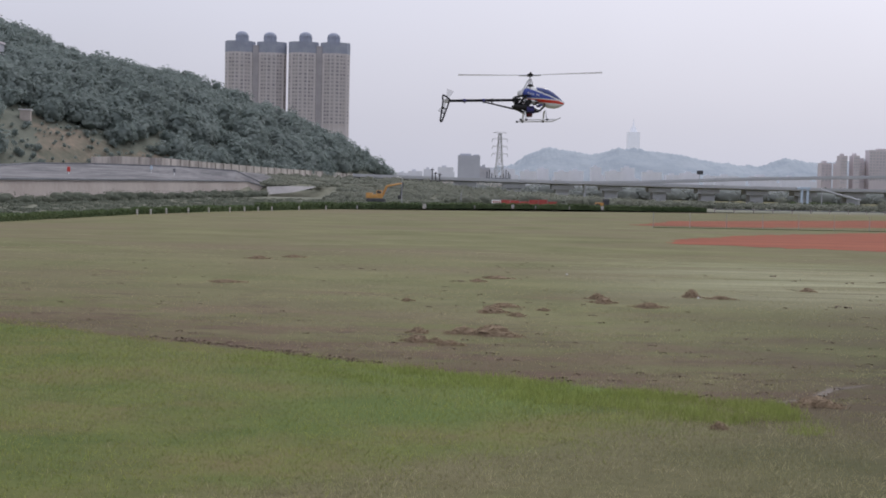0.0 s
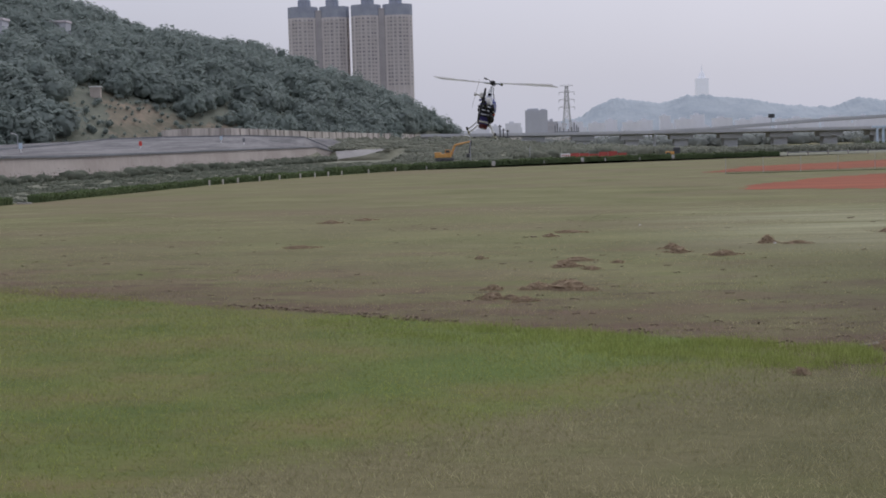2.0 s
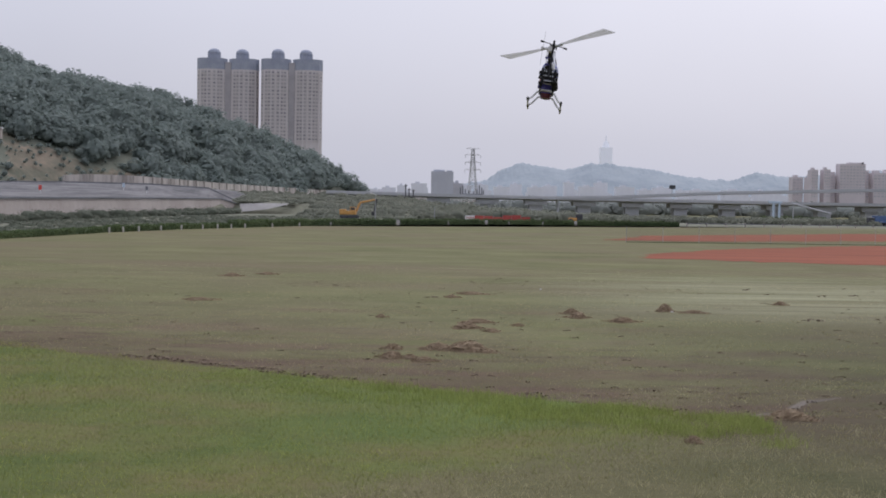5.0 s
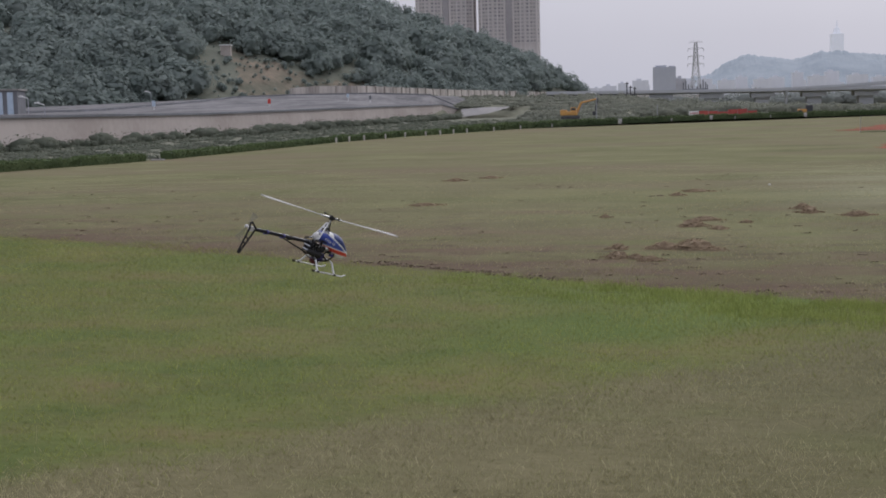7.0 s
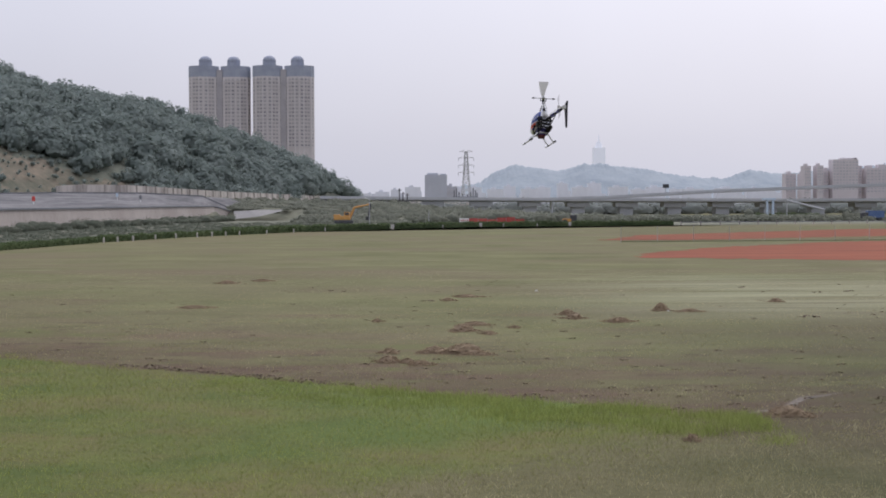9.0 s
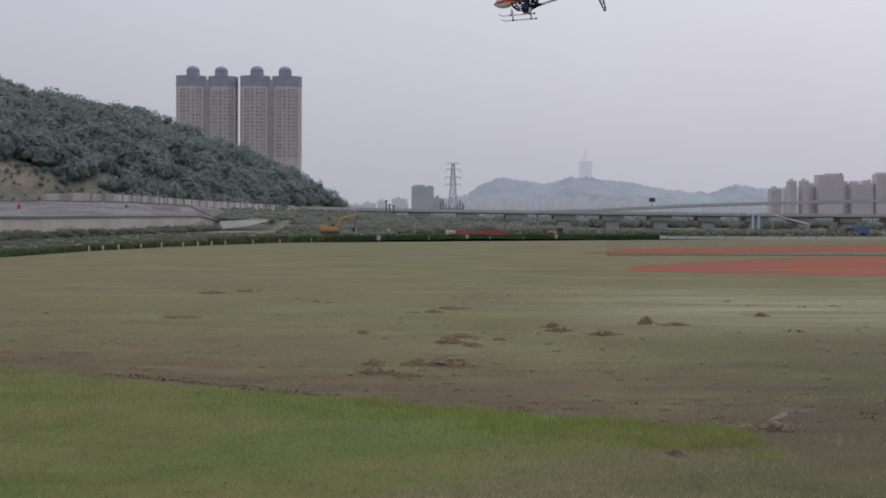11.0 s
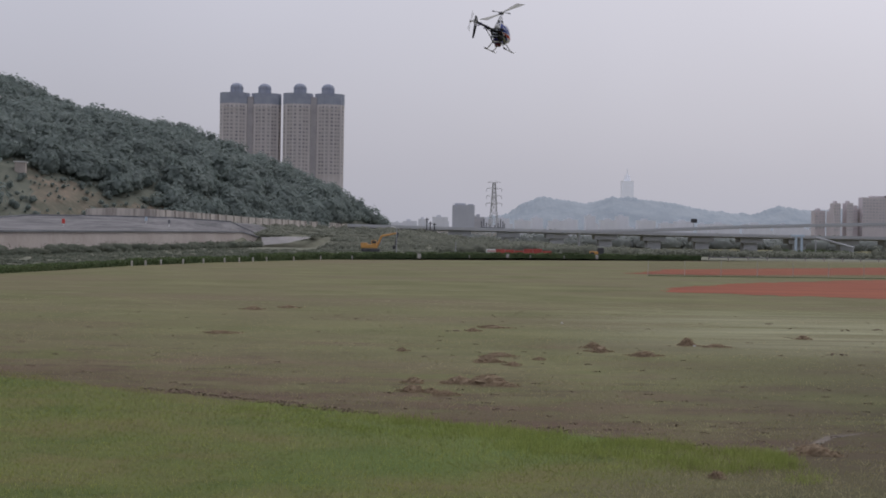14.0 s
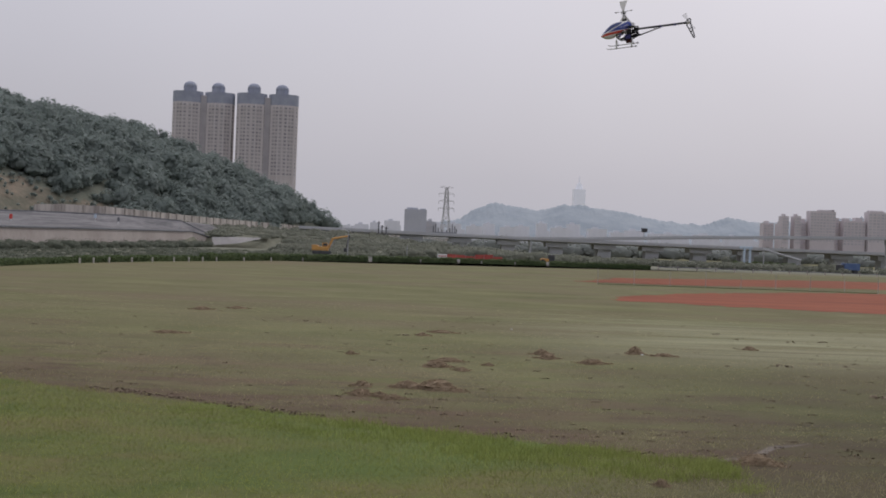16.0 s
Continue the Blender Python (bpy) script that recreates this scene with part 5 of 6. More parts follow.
def grass():
    rng = np.random.default_rng(41)
    fx, fy = [p[0] for p in FAR_EDGE], [p[1] for p in FAR_EDGE]
    nx, ny = [p[0] for p in NEAR_EDGE], [p[1] for p in NEAR_EDGE]
    n = 160000
    x, y = rng.uniform(-19, 4.8, n), rng.uniform(10, 33, n)
    wob = 0.25 * np.sin(x * 2.1) + 0.2 * np.sin(x * 5.3 + 1) + 0.30 * rng.normal(size=n)
    ok = (y < np.interp(x, fx, fy) + 0.5 * wob) & (y > np.interp(x, nx, ny) - 1.2 + 2.4 * rng.random(n) ** 2 + wob) & (x > -0.60 * y - 1.0)
    x, y = x[ok], y[ok]
    thick = 0.5 + 0.5 * np.sin(x * 0.9 + 1.3 * np.sin(y * 0.7)) * np.sin(y * 0.8 + 0.6 * x)
    right = np.clip((x + 1) / 4, 0, 1) * np.clip((y - 16.5) / 2, 0, 1)
    h = rng.uniform(0.02, 0.065, len(x)) * (0.7 + 0.6 * thick + 1.2 * right)
    blades("uncut_grass", x, y, h, rng.uniform(0.005, 0.010, len(x)), BLADE, "bright green uncut grass blades", rng, 0.9)
    # a tall lush fringe where the strip ends, in uneven tussocks
    n = 1500
    tx = 4.9 - 8.5 * rng.random(n) ** 1.4
    ty = np.interp(tx, fx, fy) + 0.1 - 2.2 * rng.random(n) ** 1.2 + rng.normal(0, 0.12, n)
    ok = np.sin(tx * 2.3 + 1.1 * np.sin(ty * 2.7)) * np.sin(ty * 3.1 + tx) + rng.normal(0, 0.45, n) > -0.25
    tx, ty = tx[ok], ty[ok]
    size = rng.uniform(0.05, 0.17, len(tx)) * np.clip((tx + 4.0) / 4.5, 0.25, 1.0)
    x = (tx[:, None] + rng.normal(0, 0.12, (len(tx), 20))).ravel()
    y = (ty[:, None] + rng.normal(0, 0.10, (len(tx), 20))).ravel()
    h = (size[:, None] * rng.uniform(0.5, 1.15, (len(tx), 20))).ravel()
    blades("lush_grass", x, y, h, rng.uniform(0.005, 0.009, len(x)), LUSH_BLADE, "tall lush green grass at the end of the uncut strip", rng, 0.38)
    # pale seed stalks scattered over the strip
    n = 2600
    x, y = rng.uniform(-9, 4.2, n), rng.uniform(11, 25, n)
    ok = (y < np.interp(x, fx, fy) - 0.2) & (y > np.interp(x, nx, ny) - 0.6) & (x > -0.5 * y)
    x, y = x[ok], y[ok]
    blades("seed_stalks", x, y, rng.uniform(0.06, 0.16, len(x)), rng.uniform(0.004, 0.007, len(x)), DRY_BLADE, "pale dry seed stalks among the green grass", rng, 0.3)
    n = 100000
    y = 7.5 + 12.0 * rng.random(n)
    x = rng.uniform(-0.58, 0.5, n) * y
    wob = 0.3 * np.sin(x * 2.1) + 0.4 * rng.normal(size=n)
    ok = (y < np.where(x < 4.1, np.interp(x, nx, ny) + wob, 18.5)) & (np.sin(x * 1.7 + np.sin(y * 2.0)) * np.sin(y * 1.9 + x * 0.4) + rng.normal(0, 0.5, n) > -0.45)
    x, y = x[ok], y[ok]
    blades("dry_grass", x, y, rng.uniform(0.02, 0.075, len(x)), rng.uniform(0.004, 0.010, len(x)), DRY_BLADE, "short dry straw-coloured grass", rng, 0.8)
    n = 110000
    y = 19 + 45 * rng.random(n) ** 1.4
    x = rng.uniform(-0.56, 0.5, n) * y
    lump = np.sin(x * 0.8 + 2 * np.sin(y * 0.5)) * np.sin(y * 1.5 + 0.3 * x) + rng.normal(0, 0.6, n)
    ok = (y > np.interp(x, fx, fy) + 0.3) & (lump > 0.1)
    x, y = x[ok], y[ok]
    blades("mown_stubble", x, y, rng.uniform(0.012, 0.04, len(x)), rng.uniform(0.008, 0.02, len(x)), DRY_BLADE, "short mown stubble on the field", rng, 0.9)


grass()


# ---- model helicopter ----
CANOPY_BLUE = material("canopy_blue", (0.030, 0.058, 0.29), (0.044, 0.080, 0.37), 0.2, 0.4, coat=0.2)
CANOPY_WINDOW = material("canopy_window", (0.013, 0.030, 0.14), (0.020, 0.042, 0.18), 0.2, 0.3, coat=0.3)
CANOPY_WHITE = material("canopy_white", (0.72, 0.72, 0.70), (0.80, 0.80, 0.78), 0.2, 0.4, coat=0.1)
CANOPY_RED = material("canopy_red", (0.55, 0.035, 0.018), (0.65, 0.050, 0.025), 0.2, 0.4, coat=0.1)
CARBON = material("carbon_fibre", (0.010, 0.010, 0.012), (0.026, 0.026, 0.030), 0.02, 0.85)
ALLOY = material("polished_alloy", (0.45, 0.46, 0.48), (0.60, 0.61, 0.63), 0.05, 0.3, metal=0.9)
BLUE_ALLOY = material("blue_anodised", (0.045, 0.045, 0.16), (0.09, 0.08, 0.26), 0.05, 0.45, metal=0.5)
RUBBER = material("black_rubber", (0.012, 0.012, 0.012), (0.028, 0.028, 0.028), 0.05, 0.8)
TANK = material("tank_plastic", (0.52, 0.51, 0.49), (0.64, 0.63, 0.61), 0.1, 0.4)
ENGINE_RED = material("red_anodised", (0.06, 0.012, 0.014), (0.11, 0.02, 0.024), 0.05, 0.4, metal=0.4)
SKID_WHITE = material("skid_plastic", (0.68, 0.68, 0.68), (0.78, 0.78, 0.78), 0.1, 0.4)
BLUR_BLADE = material("spinning_blade", (0.62, 0.62, 0.62), (0.74, 0.74, 0.73), 0.3, 0.5, alpha=0.44)
BLUR_TAIL = material("spinning_tail_blade", (0.25, 0.25, 0.26), (0.36, 0.36, 0.37), 0.1, 0.5, alpha=0.20)


def helicopter():
    h = tagged(new("model_helicopter"), "blue, white and red radio-controlled model helicopter in flight", "model helicopter")
    # canopy: shells from tail end to nose
    st = [(-0.075, 0.035, 0.108, 0.030), (-0.03, 0.012, 0.117, 0.046), (0.02, -0.008, 0.122, 0.058), (0.07, -0.030, 0.123, 0.065), (0.12, -0.054, 0.118, 0.066), (0.17, -0.074, 0.102, 0.063), (0.22, -0.080, 0.070, 0.053), (0.265, -0.072, 0.030, 0.043), (0.30, -0.054, -0.004, 0.024), (0.322, -0.034, -0.024, 0.004)]
    bm = bmesh.new()
    rings, n, m = [], 170, 96
    for i in range(n + 1):
        x = -0.075 + 0.397 * i / n
        lo, hi, hw = (np.interp(x, [s[0] for s in st], [s[k] for s in st]) for k in (1, 2, 3))
        ring = []
        for j in range(m):
            a = 2 * math.pi * j / m
            cy, cz = math.cos(a), math.sin(a)
            ring.append(bm.verts.new((x, hw * math.copysign(abs(cy) ** 0.8, cy), (lo + hi) / 2 + (hi - lo) / 2 * math.copysign(abs(cz) ** 0.85, cz))))
        rings.append(ring)
    for a, b in zip(rings, rings[1:]):
        for j in range(m):
            f = bm.faces.new((a[j], b[j], b[(j + 1) % m], a[(j + 1) % m]))
            c = f.calc_center_median()
            # a white line slants from the top behind the window down to the nose; red above a white belly
            s = c.z - (0.090 - 0.41 * (c.x - 0.02))
            red = -0.004 - 0.085 * c.x
            if s > 0.012:
                f.material_index = 1 if c.x > 0.05 else 2
            elif s > 0.0:
                f.material_index = 2
            elif c.z > red + 0.024:
                f.material_index = 0
            elif c.z > red + 0.016:
                f.material_index = 2
            elif c.z > red - 0.012:
                f.material_index = 3
            else:
                f.material_index = 2
    bm.faces.new(rings[-1])
    canopy = part("canopy", bm, [CANOPY_BLUE, CANOPY_WINDOW, CANOPY_WHITE, CANOPY_RED], h, "glossy blue canopy with white and red stripes", smooth=True)
    for side in (-1, 1):
        for k in range(6):
            bm = bmesh.new()
            x = -0.028 + k * 0.017 + (0.012 if k > 3 else 0)
            z = 0.066 - k * 0.005
            hw = float(np.interp(x, [s[0] for s in st], [s[3] for s in st]))
            box(bm, x - 0.0030, x + 0.0030, side * (hw * 0.99) - 0.003, side * (hw * 0.99) + 0.003, z - 0.009, z + 0.009)
            part("letter_bar", bm, CANOPY_WHITE, canopy)
    # white slotted rear cowl below the rotor head
    bm = bmesh.new()
    for side in (-1, 1):
        rod(bm, (-0.095, side * 0.034, 0.045), (-0.022, side * 0.010, 0.185), 0.0065)
    for k in (0.0, 0.38, 0.72, 1.0):
        rod(bm, (-0.095 + 0.073 * k, -0.034 + 0.024 * k, 0.045 + 0.14 * k), (-0.095 + 0.073 * k, 0.034 - 0.024 * k, 0.045 + 0.14 * k), 0.006)
    part("rear_cowl", bm, SKID_WHITE, h, "white slotted bracket behind the mast")
    # frames and what sits in them
    for side in (-1, 1):
        bm = bmesh.new()
        y = side * 0.046
        prof = [(-0.155, 0.028), (-0.05, 0.045), (0.10, 0.02), (0.13, -0.055), (0.08, -0.105), (-0.05, -0.120), (-0.145, -0.075), (-0.10, -0.035), (-0.155, -0.012)]
        bars = list(zip(prof, prof[1:] + prof[:1])) + [((-0.05, 0.045), (-0.10, -0.035)), ((-0.05, 0.045), (-0.05, -0.120)), ((0.10, 0.02), (-0.05, -0.045)), ((0.08, -0.105), (-0.05, -0.045)), ((-0.10, -0.035), (-0.05, -0.045))]
        for (x0, z0), (x1, z1) in bars:
            rod(bm, (x0, y, z0), (x1, y, z1), 0.0065, seg=6)
        part("side_frame", bm, CARBON, h)
    bm = bmesh.new()
    box(bm, -0.045, 0.03, -0.042, 0.042, -0.125, -0.055, 0.006)
    for k in range(5):
        box(bm, -0.035, 0.022, -0.050, 0.050, -0.118 + k * 0.012, -0.112 + k * 0.012)
    part("engine", bm, BLUE_ALLOY, h, "blue finned engine block")
    bm = bmesh.new()
    rod(bm, (-0.02, 0, -0.155), (-0.02, 0, -0.122), 0.034, 0.040, 14)
    part("starter_cone", bm, ENGINE_RED, h, "dark red cone below the engine")
    bm = bmesh.new()
    rod(bm, (-0.15, -0.052, -0.062), (-0.045, -0.055, -0.075), 0.021, 0.025, 12)
    rod(bm, (-0.185, -0.050, -0.060), (-0.15, -0.052, -0.062), 0.007, 0.02, 10)
    part("muffler", bm, RUBBER, h)
    bm = bmesh.new()
    ball(bm, 0.02, 0, -0.012, 0.072, 0.056, 0.024)
    part("fuel_tank", bm, TANK, h, "pale translucent fuel tank")
    bm = bmesh.new()
    ball(bm, -0.095, 0, 0.062, 0.030, 0.028, 0.036)
    part("gyro_cover", bm, TANK, h, "grey rounded cover at the boom root")
    for x, z in ((0.05, -0.03), (0.085, -0.05), (-0.085, -0.02), (-0.115, 0.005)):
        for side in (-1, 1):
            bm = bmesh.new()
            box(bm, x - 0.018, x + 0.018, side * 0.058 - 0.010, side * 0.058 + 0.010, z - 0.010, z + 0.010, 0.002)
            part("servo", bm, BLUE_ALLOY if x > 0.06 else RUBBER, h)
    bm = bmesh.new()
    box(bm, -0.150, -0.125, -0.040, 0.040, -0.070, 0.020, 0.004)
    part("rear_plate", bm, CARBON, h)
    for y, z in ((-0.030, 0.03), (0.030, 0.03), (-0.05, -0.03), (0.05, -0.03)):
        bm = bmesh.new()
        rod(bm, (-0.13, y, z), (-0.02, y * 0.8, z + 0.10 if z > 0 else z + 0.02), 0.0028, seg=6)
        part("linkage_rod", bm, ALLOY, h)
    for z in (-0.055, -0.02, 0.012):
        bm = bmesh.new()
        box(bm, -0.156, -0.151, -0.034, 0.034, z - 0.004, z + 0.004)
        part("cross_member", bm, ALLOY, h)
    for side in (-1, 1):
        bm = bmesh.new()
        rod(bm, (-0.02, side * 0.053, -0.02), (-0.02, side * 0.049, -0.02), 0.028, seg=16)
        part("bearing_plate", bm, RUBBER, h)
    # tail
    bm = bmesh.new()
    rod(bm, (-0.79, 0, 0), (-0.10, 0, 0.004), 0.0125, seg=12)
    boom = part("tail_boom", bm, CARBON, h, "black carbon tail boom", smooth=False)
    for x in (-0.36, -0.44, -0.62):
        bm = bmesh.new()
        rod(bm, (x - 0.009, 0, 0.001), (x + 0.009, 0, 0.001), 0.018, seg=10)
        box(bm, x - 0.005, x + 0.005, 0.012, 0.03, -0.022, -0.008)
        part("boom_clamp", bm, BLUE_ALLOY if x < -0.4 else RUBBER, boom)
    for side in (-1, 1):
        bm = bmesh.new()
        rod(bm, (-0.12, side * 0.036, -0.088), (-0.44, side * 0.012, -0.012), 0.0045)
        part("boom_brace", bm, CARBON, h)
    bm = bmesh.new()
    rod(bm, (-0.10, 0.026, 0.012), (-0.77, 0.022, 0.010), 0.0022, seg=6)
    part("pushrod", bm, ALLOY, h)
    bm = bmesh.new()
    for y in (-0.003,):
        out = [(-0.760, 0.012), (-0.812, 0.052), (-0.828, 0.046), (-0.822, 0.0), (-0.852, -0.190), (-0.838, -0.196), (-0.775, -0.035)]
        prs = list(zip(out, out[1:] + out[:1]))
        for (x0, z0), (x1, z1) in prs:
            rod(bm, (x0, -0.016, z0), (x1, -0.016, z1), 0.0075, seg=6)
        for q in (0.3, 0.55):
            rod(bm, (-0.822 - 0.03 * q, -0.016, -0.19 * q), (-0.775 - 0.063 * q, -0.016, -0.035 - 0.16 * q), 0.006, seg=6)
    part("tail_fin", bm, CARBON, h, "slotted black tail fin")
    bm = bmesh.new()
    box(bm, -0.808, -0.768, -0.016, 0.016, -0.018, 0.018, 0.004)
    rod(bm, (-0.79, 0.016, 0), (-0.79, 0.055, 0), 0.007)
    ball(bm, -0.79, 0.055, 0, 0.020, 0.012, 0.020, 1)
    part("tail_gearbox", bm, TANK, h, "bright metal tail gearbox")
    bm = bmesh.new()
    for k in (0, 1):
        a0 = 1.15 + math.pi * k
        pts = [(0.012, -0.5), (0.12, -0.30), (0.122, 0.30), (0.012, 0.5)]
        a = [bm.verts.new((r * math.cos(a0 + w), 0.0, r * math.sin(a0 + w))) for r, w in pts]
        b = [bm.verts.new((r * math.cos(a0 + w), 0.003, r * math.sin(a0 + w))) for r, w in pts]
        bm.faces.new(a)
        bm.faces.new(b[::-1])
        for i in range(4):
            bm.faces.new((a[(i + 1) % 4], a[i], b[i], b[(i + 1) % 4]))
    tail_rotor = part("tail_rotor", bm, BLUR_TAIL, h, "fast spinning tail rotor")
    tail_rotor.matrix_basis = pose(-0.79, 0.05, 0)
    # rotor head
    bm = bmesh.new()
    rod(bm, (0, 0, 0.03), (0, 0, 0.238), 0.0062, seg=10)
    part("mast", bm, ALLOY, h)
    bm = bmesh.new()
    rod(bm, (0, 0, 0.128), (0, 0, 0.150), 0.026, 0.022, 14)
    for a in (20, 140, 260):
        c, s = math.cos(radians(a)), math.sin(radians(a))
        rod(bm, (0.03 * c, 0.03 * s, 0.142), (0.052 * c, 0.045 * s, 0.08), 0.0035)
        rod(bm, (0.024 * c, 0.024 * s, 0.142), (0.014 * c, 0.014 * s, 0.20), 0.003)
    part("swashplate", bm, RUBBER, h)
    rotor = part("main_rotor", rotor_hub(), RUBBER, h, "black rotor head")
    rotor.matrix_basis = pose(0, 0, 0.235)
    for k in (0, 1):
        bm = bmesh.new()
        rod(bm, (0.02, 0, 0), (0.085, 0, 0), 0.010, 0.008, 8)
        box(bm, 0.075, 0.105, -0.013, 0.013, -0.006, 0.006, 0.003)
        g = part("blade_grip", bm, ALLOY, rotor)
        g.matrix_basis = pose(0, 0, 0, 0, 0, 180 * k)
        bm = bmesh.new()
        # blade with the sweep of the exposure in it
        pts = [(0.095, -0.16), (0.40, -0.090), (0.672, -0.070), (0.676, 0.068), (0.40, 0.06), (0.095, 0.06)]
        a = [bm.verts.new((r * math.cos(w), r * math.sin(w), -0.0025 + 0.02 * r)) for r, w in pts]
        b = [bm.verts.new((r * math.cos(w), r * math.sin(w), 0.0025 + 0.02 * r)) for r, w in pts]
        bm.faces.new(a[::-1])
        bm.faces.new(b)
        for i in range(6):
            bm.faces.new((a[i], a[(i + 1) % 6], b[(i + 1) % 6], b[i]))
        bl = part("rotor_blade", bm, BLUR_BLADE, rotor, "pale rotor blade")
        bl.matrix_basis = pose(0, 0, 0, 0, 0, 180 * k)
    # landing gear
    for x in (-0.06, 0.135):
        bm = bmesh.new()
        pts = [(0.118, -0.186), (0.092, -0.165), (0.058, -0.118), (0.03, -0.104), (-0.03, -0.104), (-0.058, -0.118), (-0.092, -0.165), (-0.118, -0.186)]
        for (y0, z0), (y1, z1) in zip(pts, pts[1:]):
            rod(bm, (x, y0, z0), (x, y1, z1), 0.0075, seg=8)
        part("skid_strut", bm, SKID_WHITE, h, "white arched skid strut")
    for side in (-1, 1):
        bm = bmesh.new()
        rod(bm, (-0.11, side * 0.118, -0.19), (0.225, side * 0.118, -0.19), 0.006, seg=8)
        rod(bm, (0.225, side * 0.118, -0.19), (0.262, side * 0.118, -0.172), 0.006, 0.005, seg=8)
        skid = part("skid", bm, SKID_WHITE, h, "white skid tube")
        for x in (-0.112, 0.135, -0.06):
            bm = bmesh.new()
            rod(bm, (x - 0.010, side * 0.118, -0.19), (x + 0.010, side * 0.118, -0.19), 0.0095, seg=8)
            part("skid_sleeve", bm, RUBBER, skid)
    return h, rotor, tail_rotor


def rotor_hub():
    bm = bmesh.new()
    box(bm, -0.026, 0.026, -0.014, 0.014, -0.012, 0.012, 0.003)
    rod(bm, (0, 0, -0.02), (0, 0, 0.020), 0.010, seg=10)
    rod(bm, (0, -0.10, 0.012), (0, 0.10, 0.012), 0.003, seg=6)
    for side in (-1, 1):
        rod(bm, (0, side * 0.085, 0.012), (0, side * 0.112, 0.012), 0.007, seg=8)
        rod(bm, (0.0, side * 0.022, -0.02), (0.0, side * 0.030, 0.014), 0.004, seg=6)
    return bm


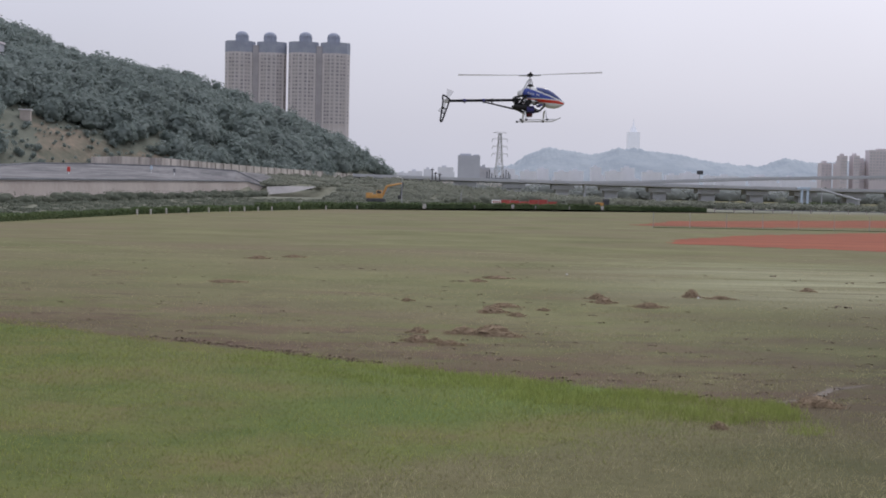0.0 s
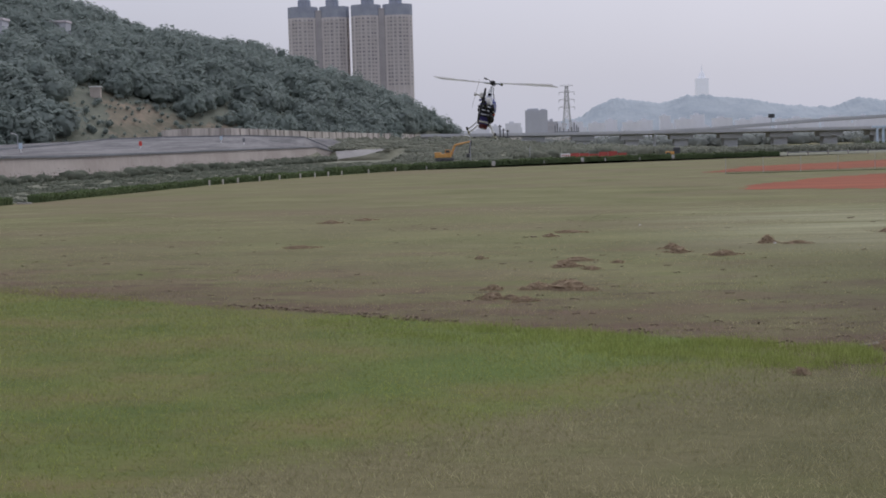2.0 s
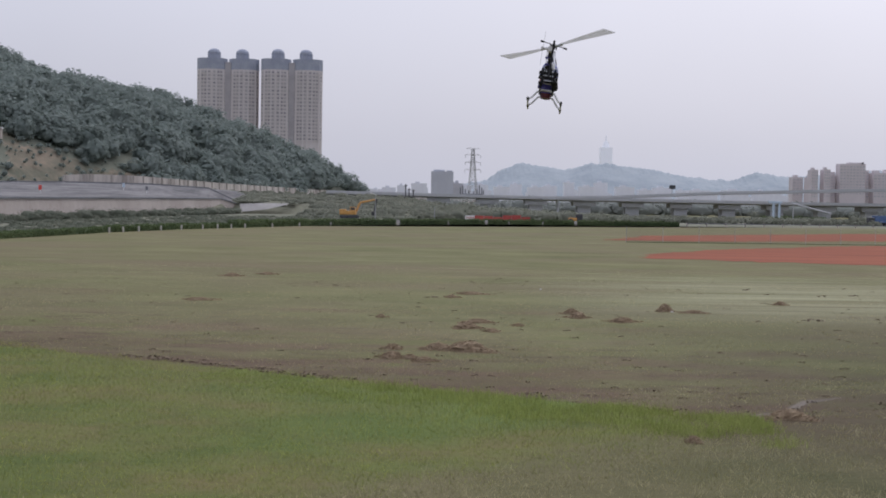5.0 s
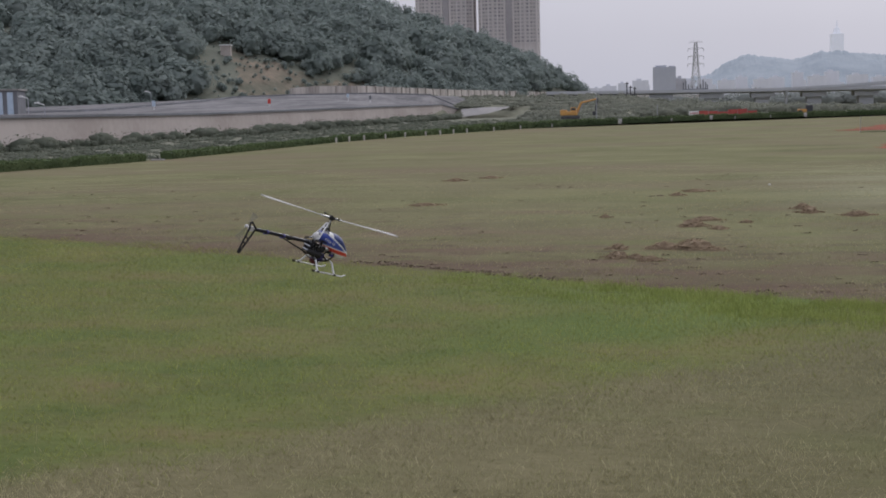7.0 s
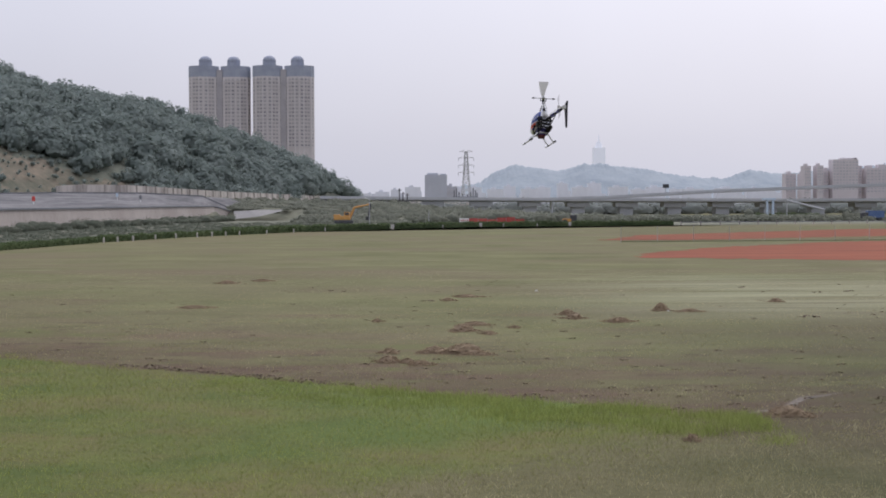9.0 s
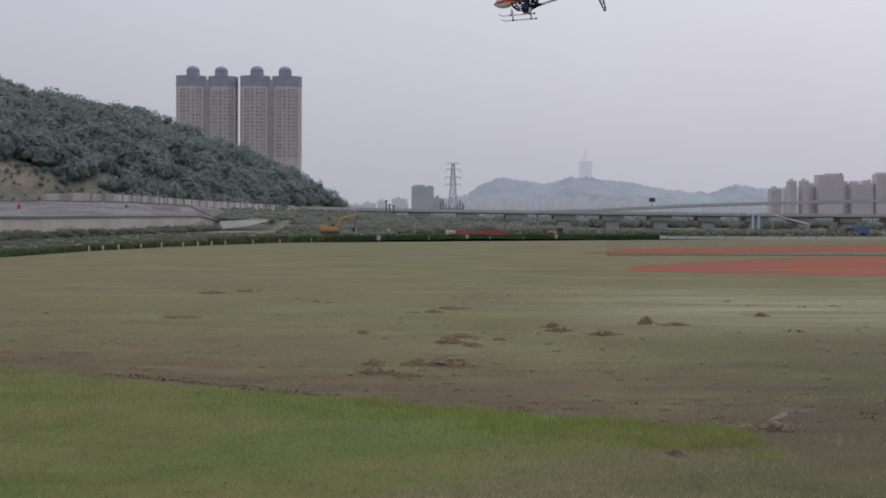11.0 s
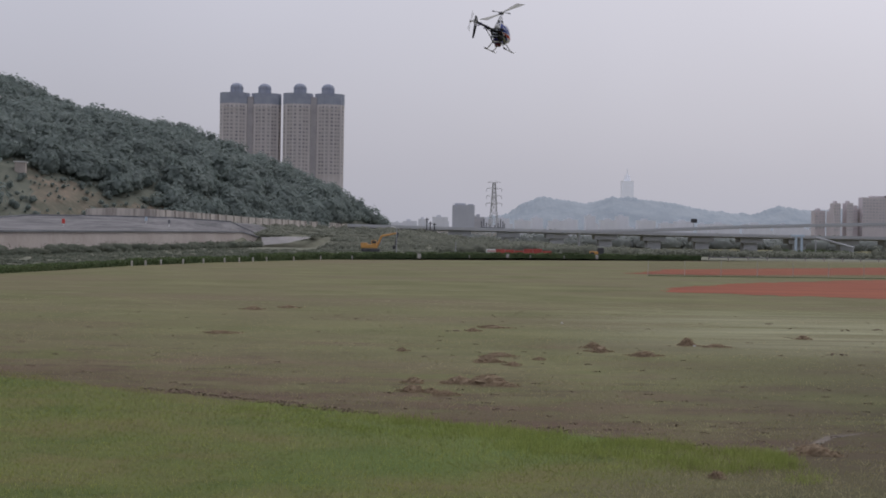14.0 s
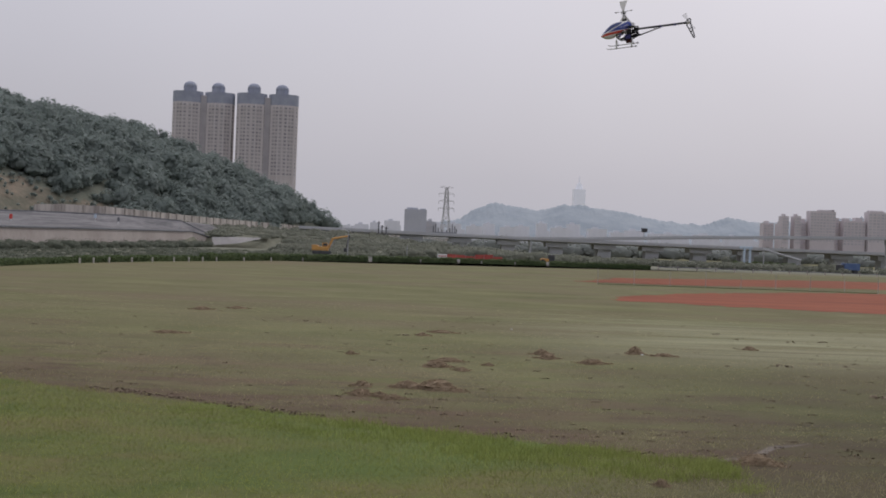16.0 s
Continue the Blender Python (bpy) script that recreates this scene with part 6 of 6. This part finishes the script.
heli, main_rotor, tail_rotor = helicopter()
HELI = [
    (0.0, pose(0.799, 12.439, 3.848, -1.6, -2.0, 5.3)),
    (0.5, pose(1.579, 13.546, 4.787, 17.1, 5.9, -60.0)),
    (0.6, pose(1.710, 13.791, 4.910, 0.7, -0.4, -90.0)),
    (0.7, pose(1.913, 13.746, 4.962, 5.7, -1.5, 224.5)),
    (0.8, pose(1.924, 13.441, 5.017, -7.2, 19.1, 198.6)),
    (1.0, pose(2.033, 12.900, 4.974, 22.8, 15.1, 162.1)),
    (1.2, pose(2.280, 15.195, 5.148, -5.7, 2.2, 111.3)),
    (1.5, pose(1.357, 12.243, 4.328, -3.7, 8.9, 117.4)),
    (1.8, pose(0.454, 11.803, 3.645, -0.4, 4.6, 108.5)),
    (2.0, pose(-0.198, 11.029, 3.291, 13.9, 7.1, 88.7)),
    (2.5, pose(-0.839, 10.844, 3.072, 13.6, 11.4, 70.7)),
    (3.0, pose(-0.023, 11.063, 3.522, 8.6, 12.2, 67.8)),
    (3.5, pose(1.088, 12.043, 4.349, 2.4, 1.6, 64.5)),
    (5.8, pose(0.510, 8.492, 3.326, 12.8, 13.4, 94.0)),
    (6.0, pose(-0.327, 9.326, 3.133, 9.1, 18.6, 83.6)),
    (6.5, pose(-2.324, 10.126, 2.571, 23.7, 10.7, 74.8)),
    (7.0, pose(-2.515, 10.252, 1.935, 17.2, 14.8, 60.9)),
    (7.5, pose(-1.141, 11.094, 1.303, 4.5, -0.3, 62.1)),
    (8.0, pose(0.276, 12.124, 2.258, 0.4, -2.2, 94.8)),
    (8.5, pose(1.169, 12.633, 2.921, 4.8, 8.3, 110.0)),
    (9.0, pose(1.287, 12.974, 3.838, 5.8, 7.0, 99.7)),
    (9.2, pose(1.154, 12.884, 4.241, 8.5, 7.8, 93.6)),
    (11.3, pose(1.339, 14.519, 5.356, -0.0, 5.6, 173.4)),
    (11.5, pose(1.250, 14.763, 4.651, -12.6, 11.6, 170.7)),
    (11.8, pose(0.596, 14.532, 3.432, -8.5, 4.8, 146.4)),
    (12.0, pose(0.096, 12.934, 2.920, 12.4, 5.5, 122.3)),
    (12.5, pose(-0.542, 12.478, 2.857, 13.2, 19.4, 87.5)),
    (13.0, pose(-0.207, 12.943, 3.960, 4.3, 12.8, 75.3)),
    (13.5, pose(0.220, 14.325, 4.898, 5.2, 6.5, 71.0)),
    (14.0, pose(0.678, 15.431, 5.401, 4.0, 1.5, 67.3)),
    (14.5, pose(1.049, 16.730, 6.033, 0.0, 1.3, 18.8)),
    (14.8, pose(1.216, 15.645, 6.123, 0.0, 8.0, 50.0)),
    (15.3, pose(1.6, 16.4, 7.2, 0, 6, 100)),
    (15.8, pose(2.444, 16.272, 6.243, 2.1, 10.2, 179.8)),
    (15.9, pose(2.743, 16.273, 5.985, 2.1, 10.0, 179.5)),
    (16.0, pose(2.899, 16.726, 5.805, 1.2, 9.4, 174.9)),
]
ROTOR = [
    (0.0, pose(0, 0, 0.235, 0, 0, -6)),
    (0.5, pose(0, 0, 0.235, 0, 0, -37)),
    (1.5, pose(0, 0, 0.235, 0, 0, -84)),
    (1.8, pose(0, 0, 0.235, 0, 0, -96)),
    (2.0, pose(0, 0, 0.235, 0, 0, -130)),
    (2.5, pose(0, 0, 0.235, 0, 0, -218)),
    (3.0, pose(0, 0, 0.235, 0, 0, -302)),
    (3.5, pose(0, 0, 0.235, 0, 0, -319)),
    (5.8, pose(0, 0, 0.235, 0, 0, -330)),
    (6.0, pose(0, 0, 0.235, 0, 0, -322)),
    (6.5, pose(0, 0, 0.235, 0, 0, -294)),
    (7.0, pose(0, 0, 0.235, 0, 0, -371)),
    (7.5, pose(0, 0, 0.235, 0, 0, -395)),
    (8.0, pose(0, 0, 0.235, 0, 0, -427)),
    (8.5, pose(0, 0, 0.235, 0, 0, -357)),
    (9.0, pose(0, 0, 0.235, 0, 0, -375)),
    (9.2, pose(0, 0, 0.235, 0, 0, -334)),
    (11.5, pose(0, 0, 0.235, 0, 0, -385)),
    (11.8, pose(0, 0, 0.235, 0, 0, -312)),
    (12.0, pose(0, 0, 0.235, 0, 0, -393)),
    (12.5, pose(0, 0, 0.235, 0, 0, -333)),
    (13.0, pose(0, 0, 0.235, 0, 0, -393)),
    (13.5, pose(0, 0, 0.235, 0, 0, -401)),
    (14.0, pose(0, 0, 0.235, 0, 0, -321)),
    (16.0, pose(0, 0, 0.235, 0, 0, -275)),
]


def motions():
    walk(heli, HELI)
    walk(main_rotor, ROTOR)


motions()
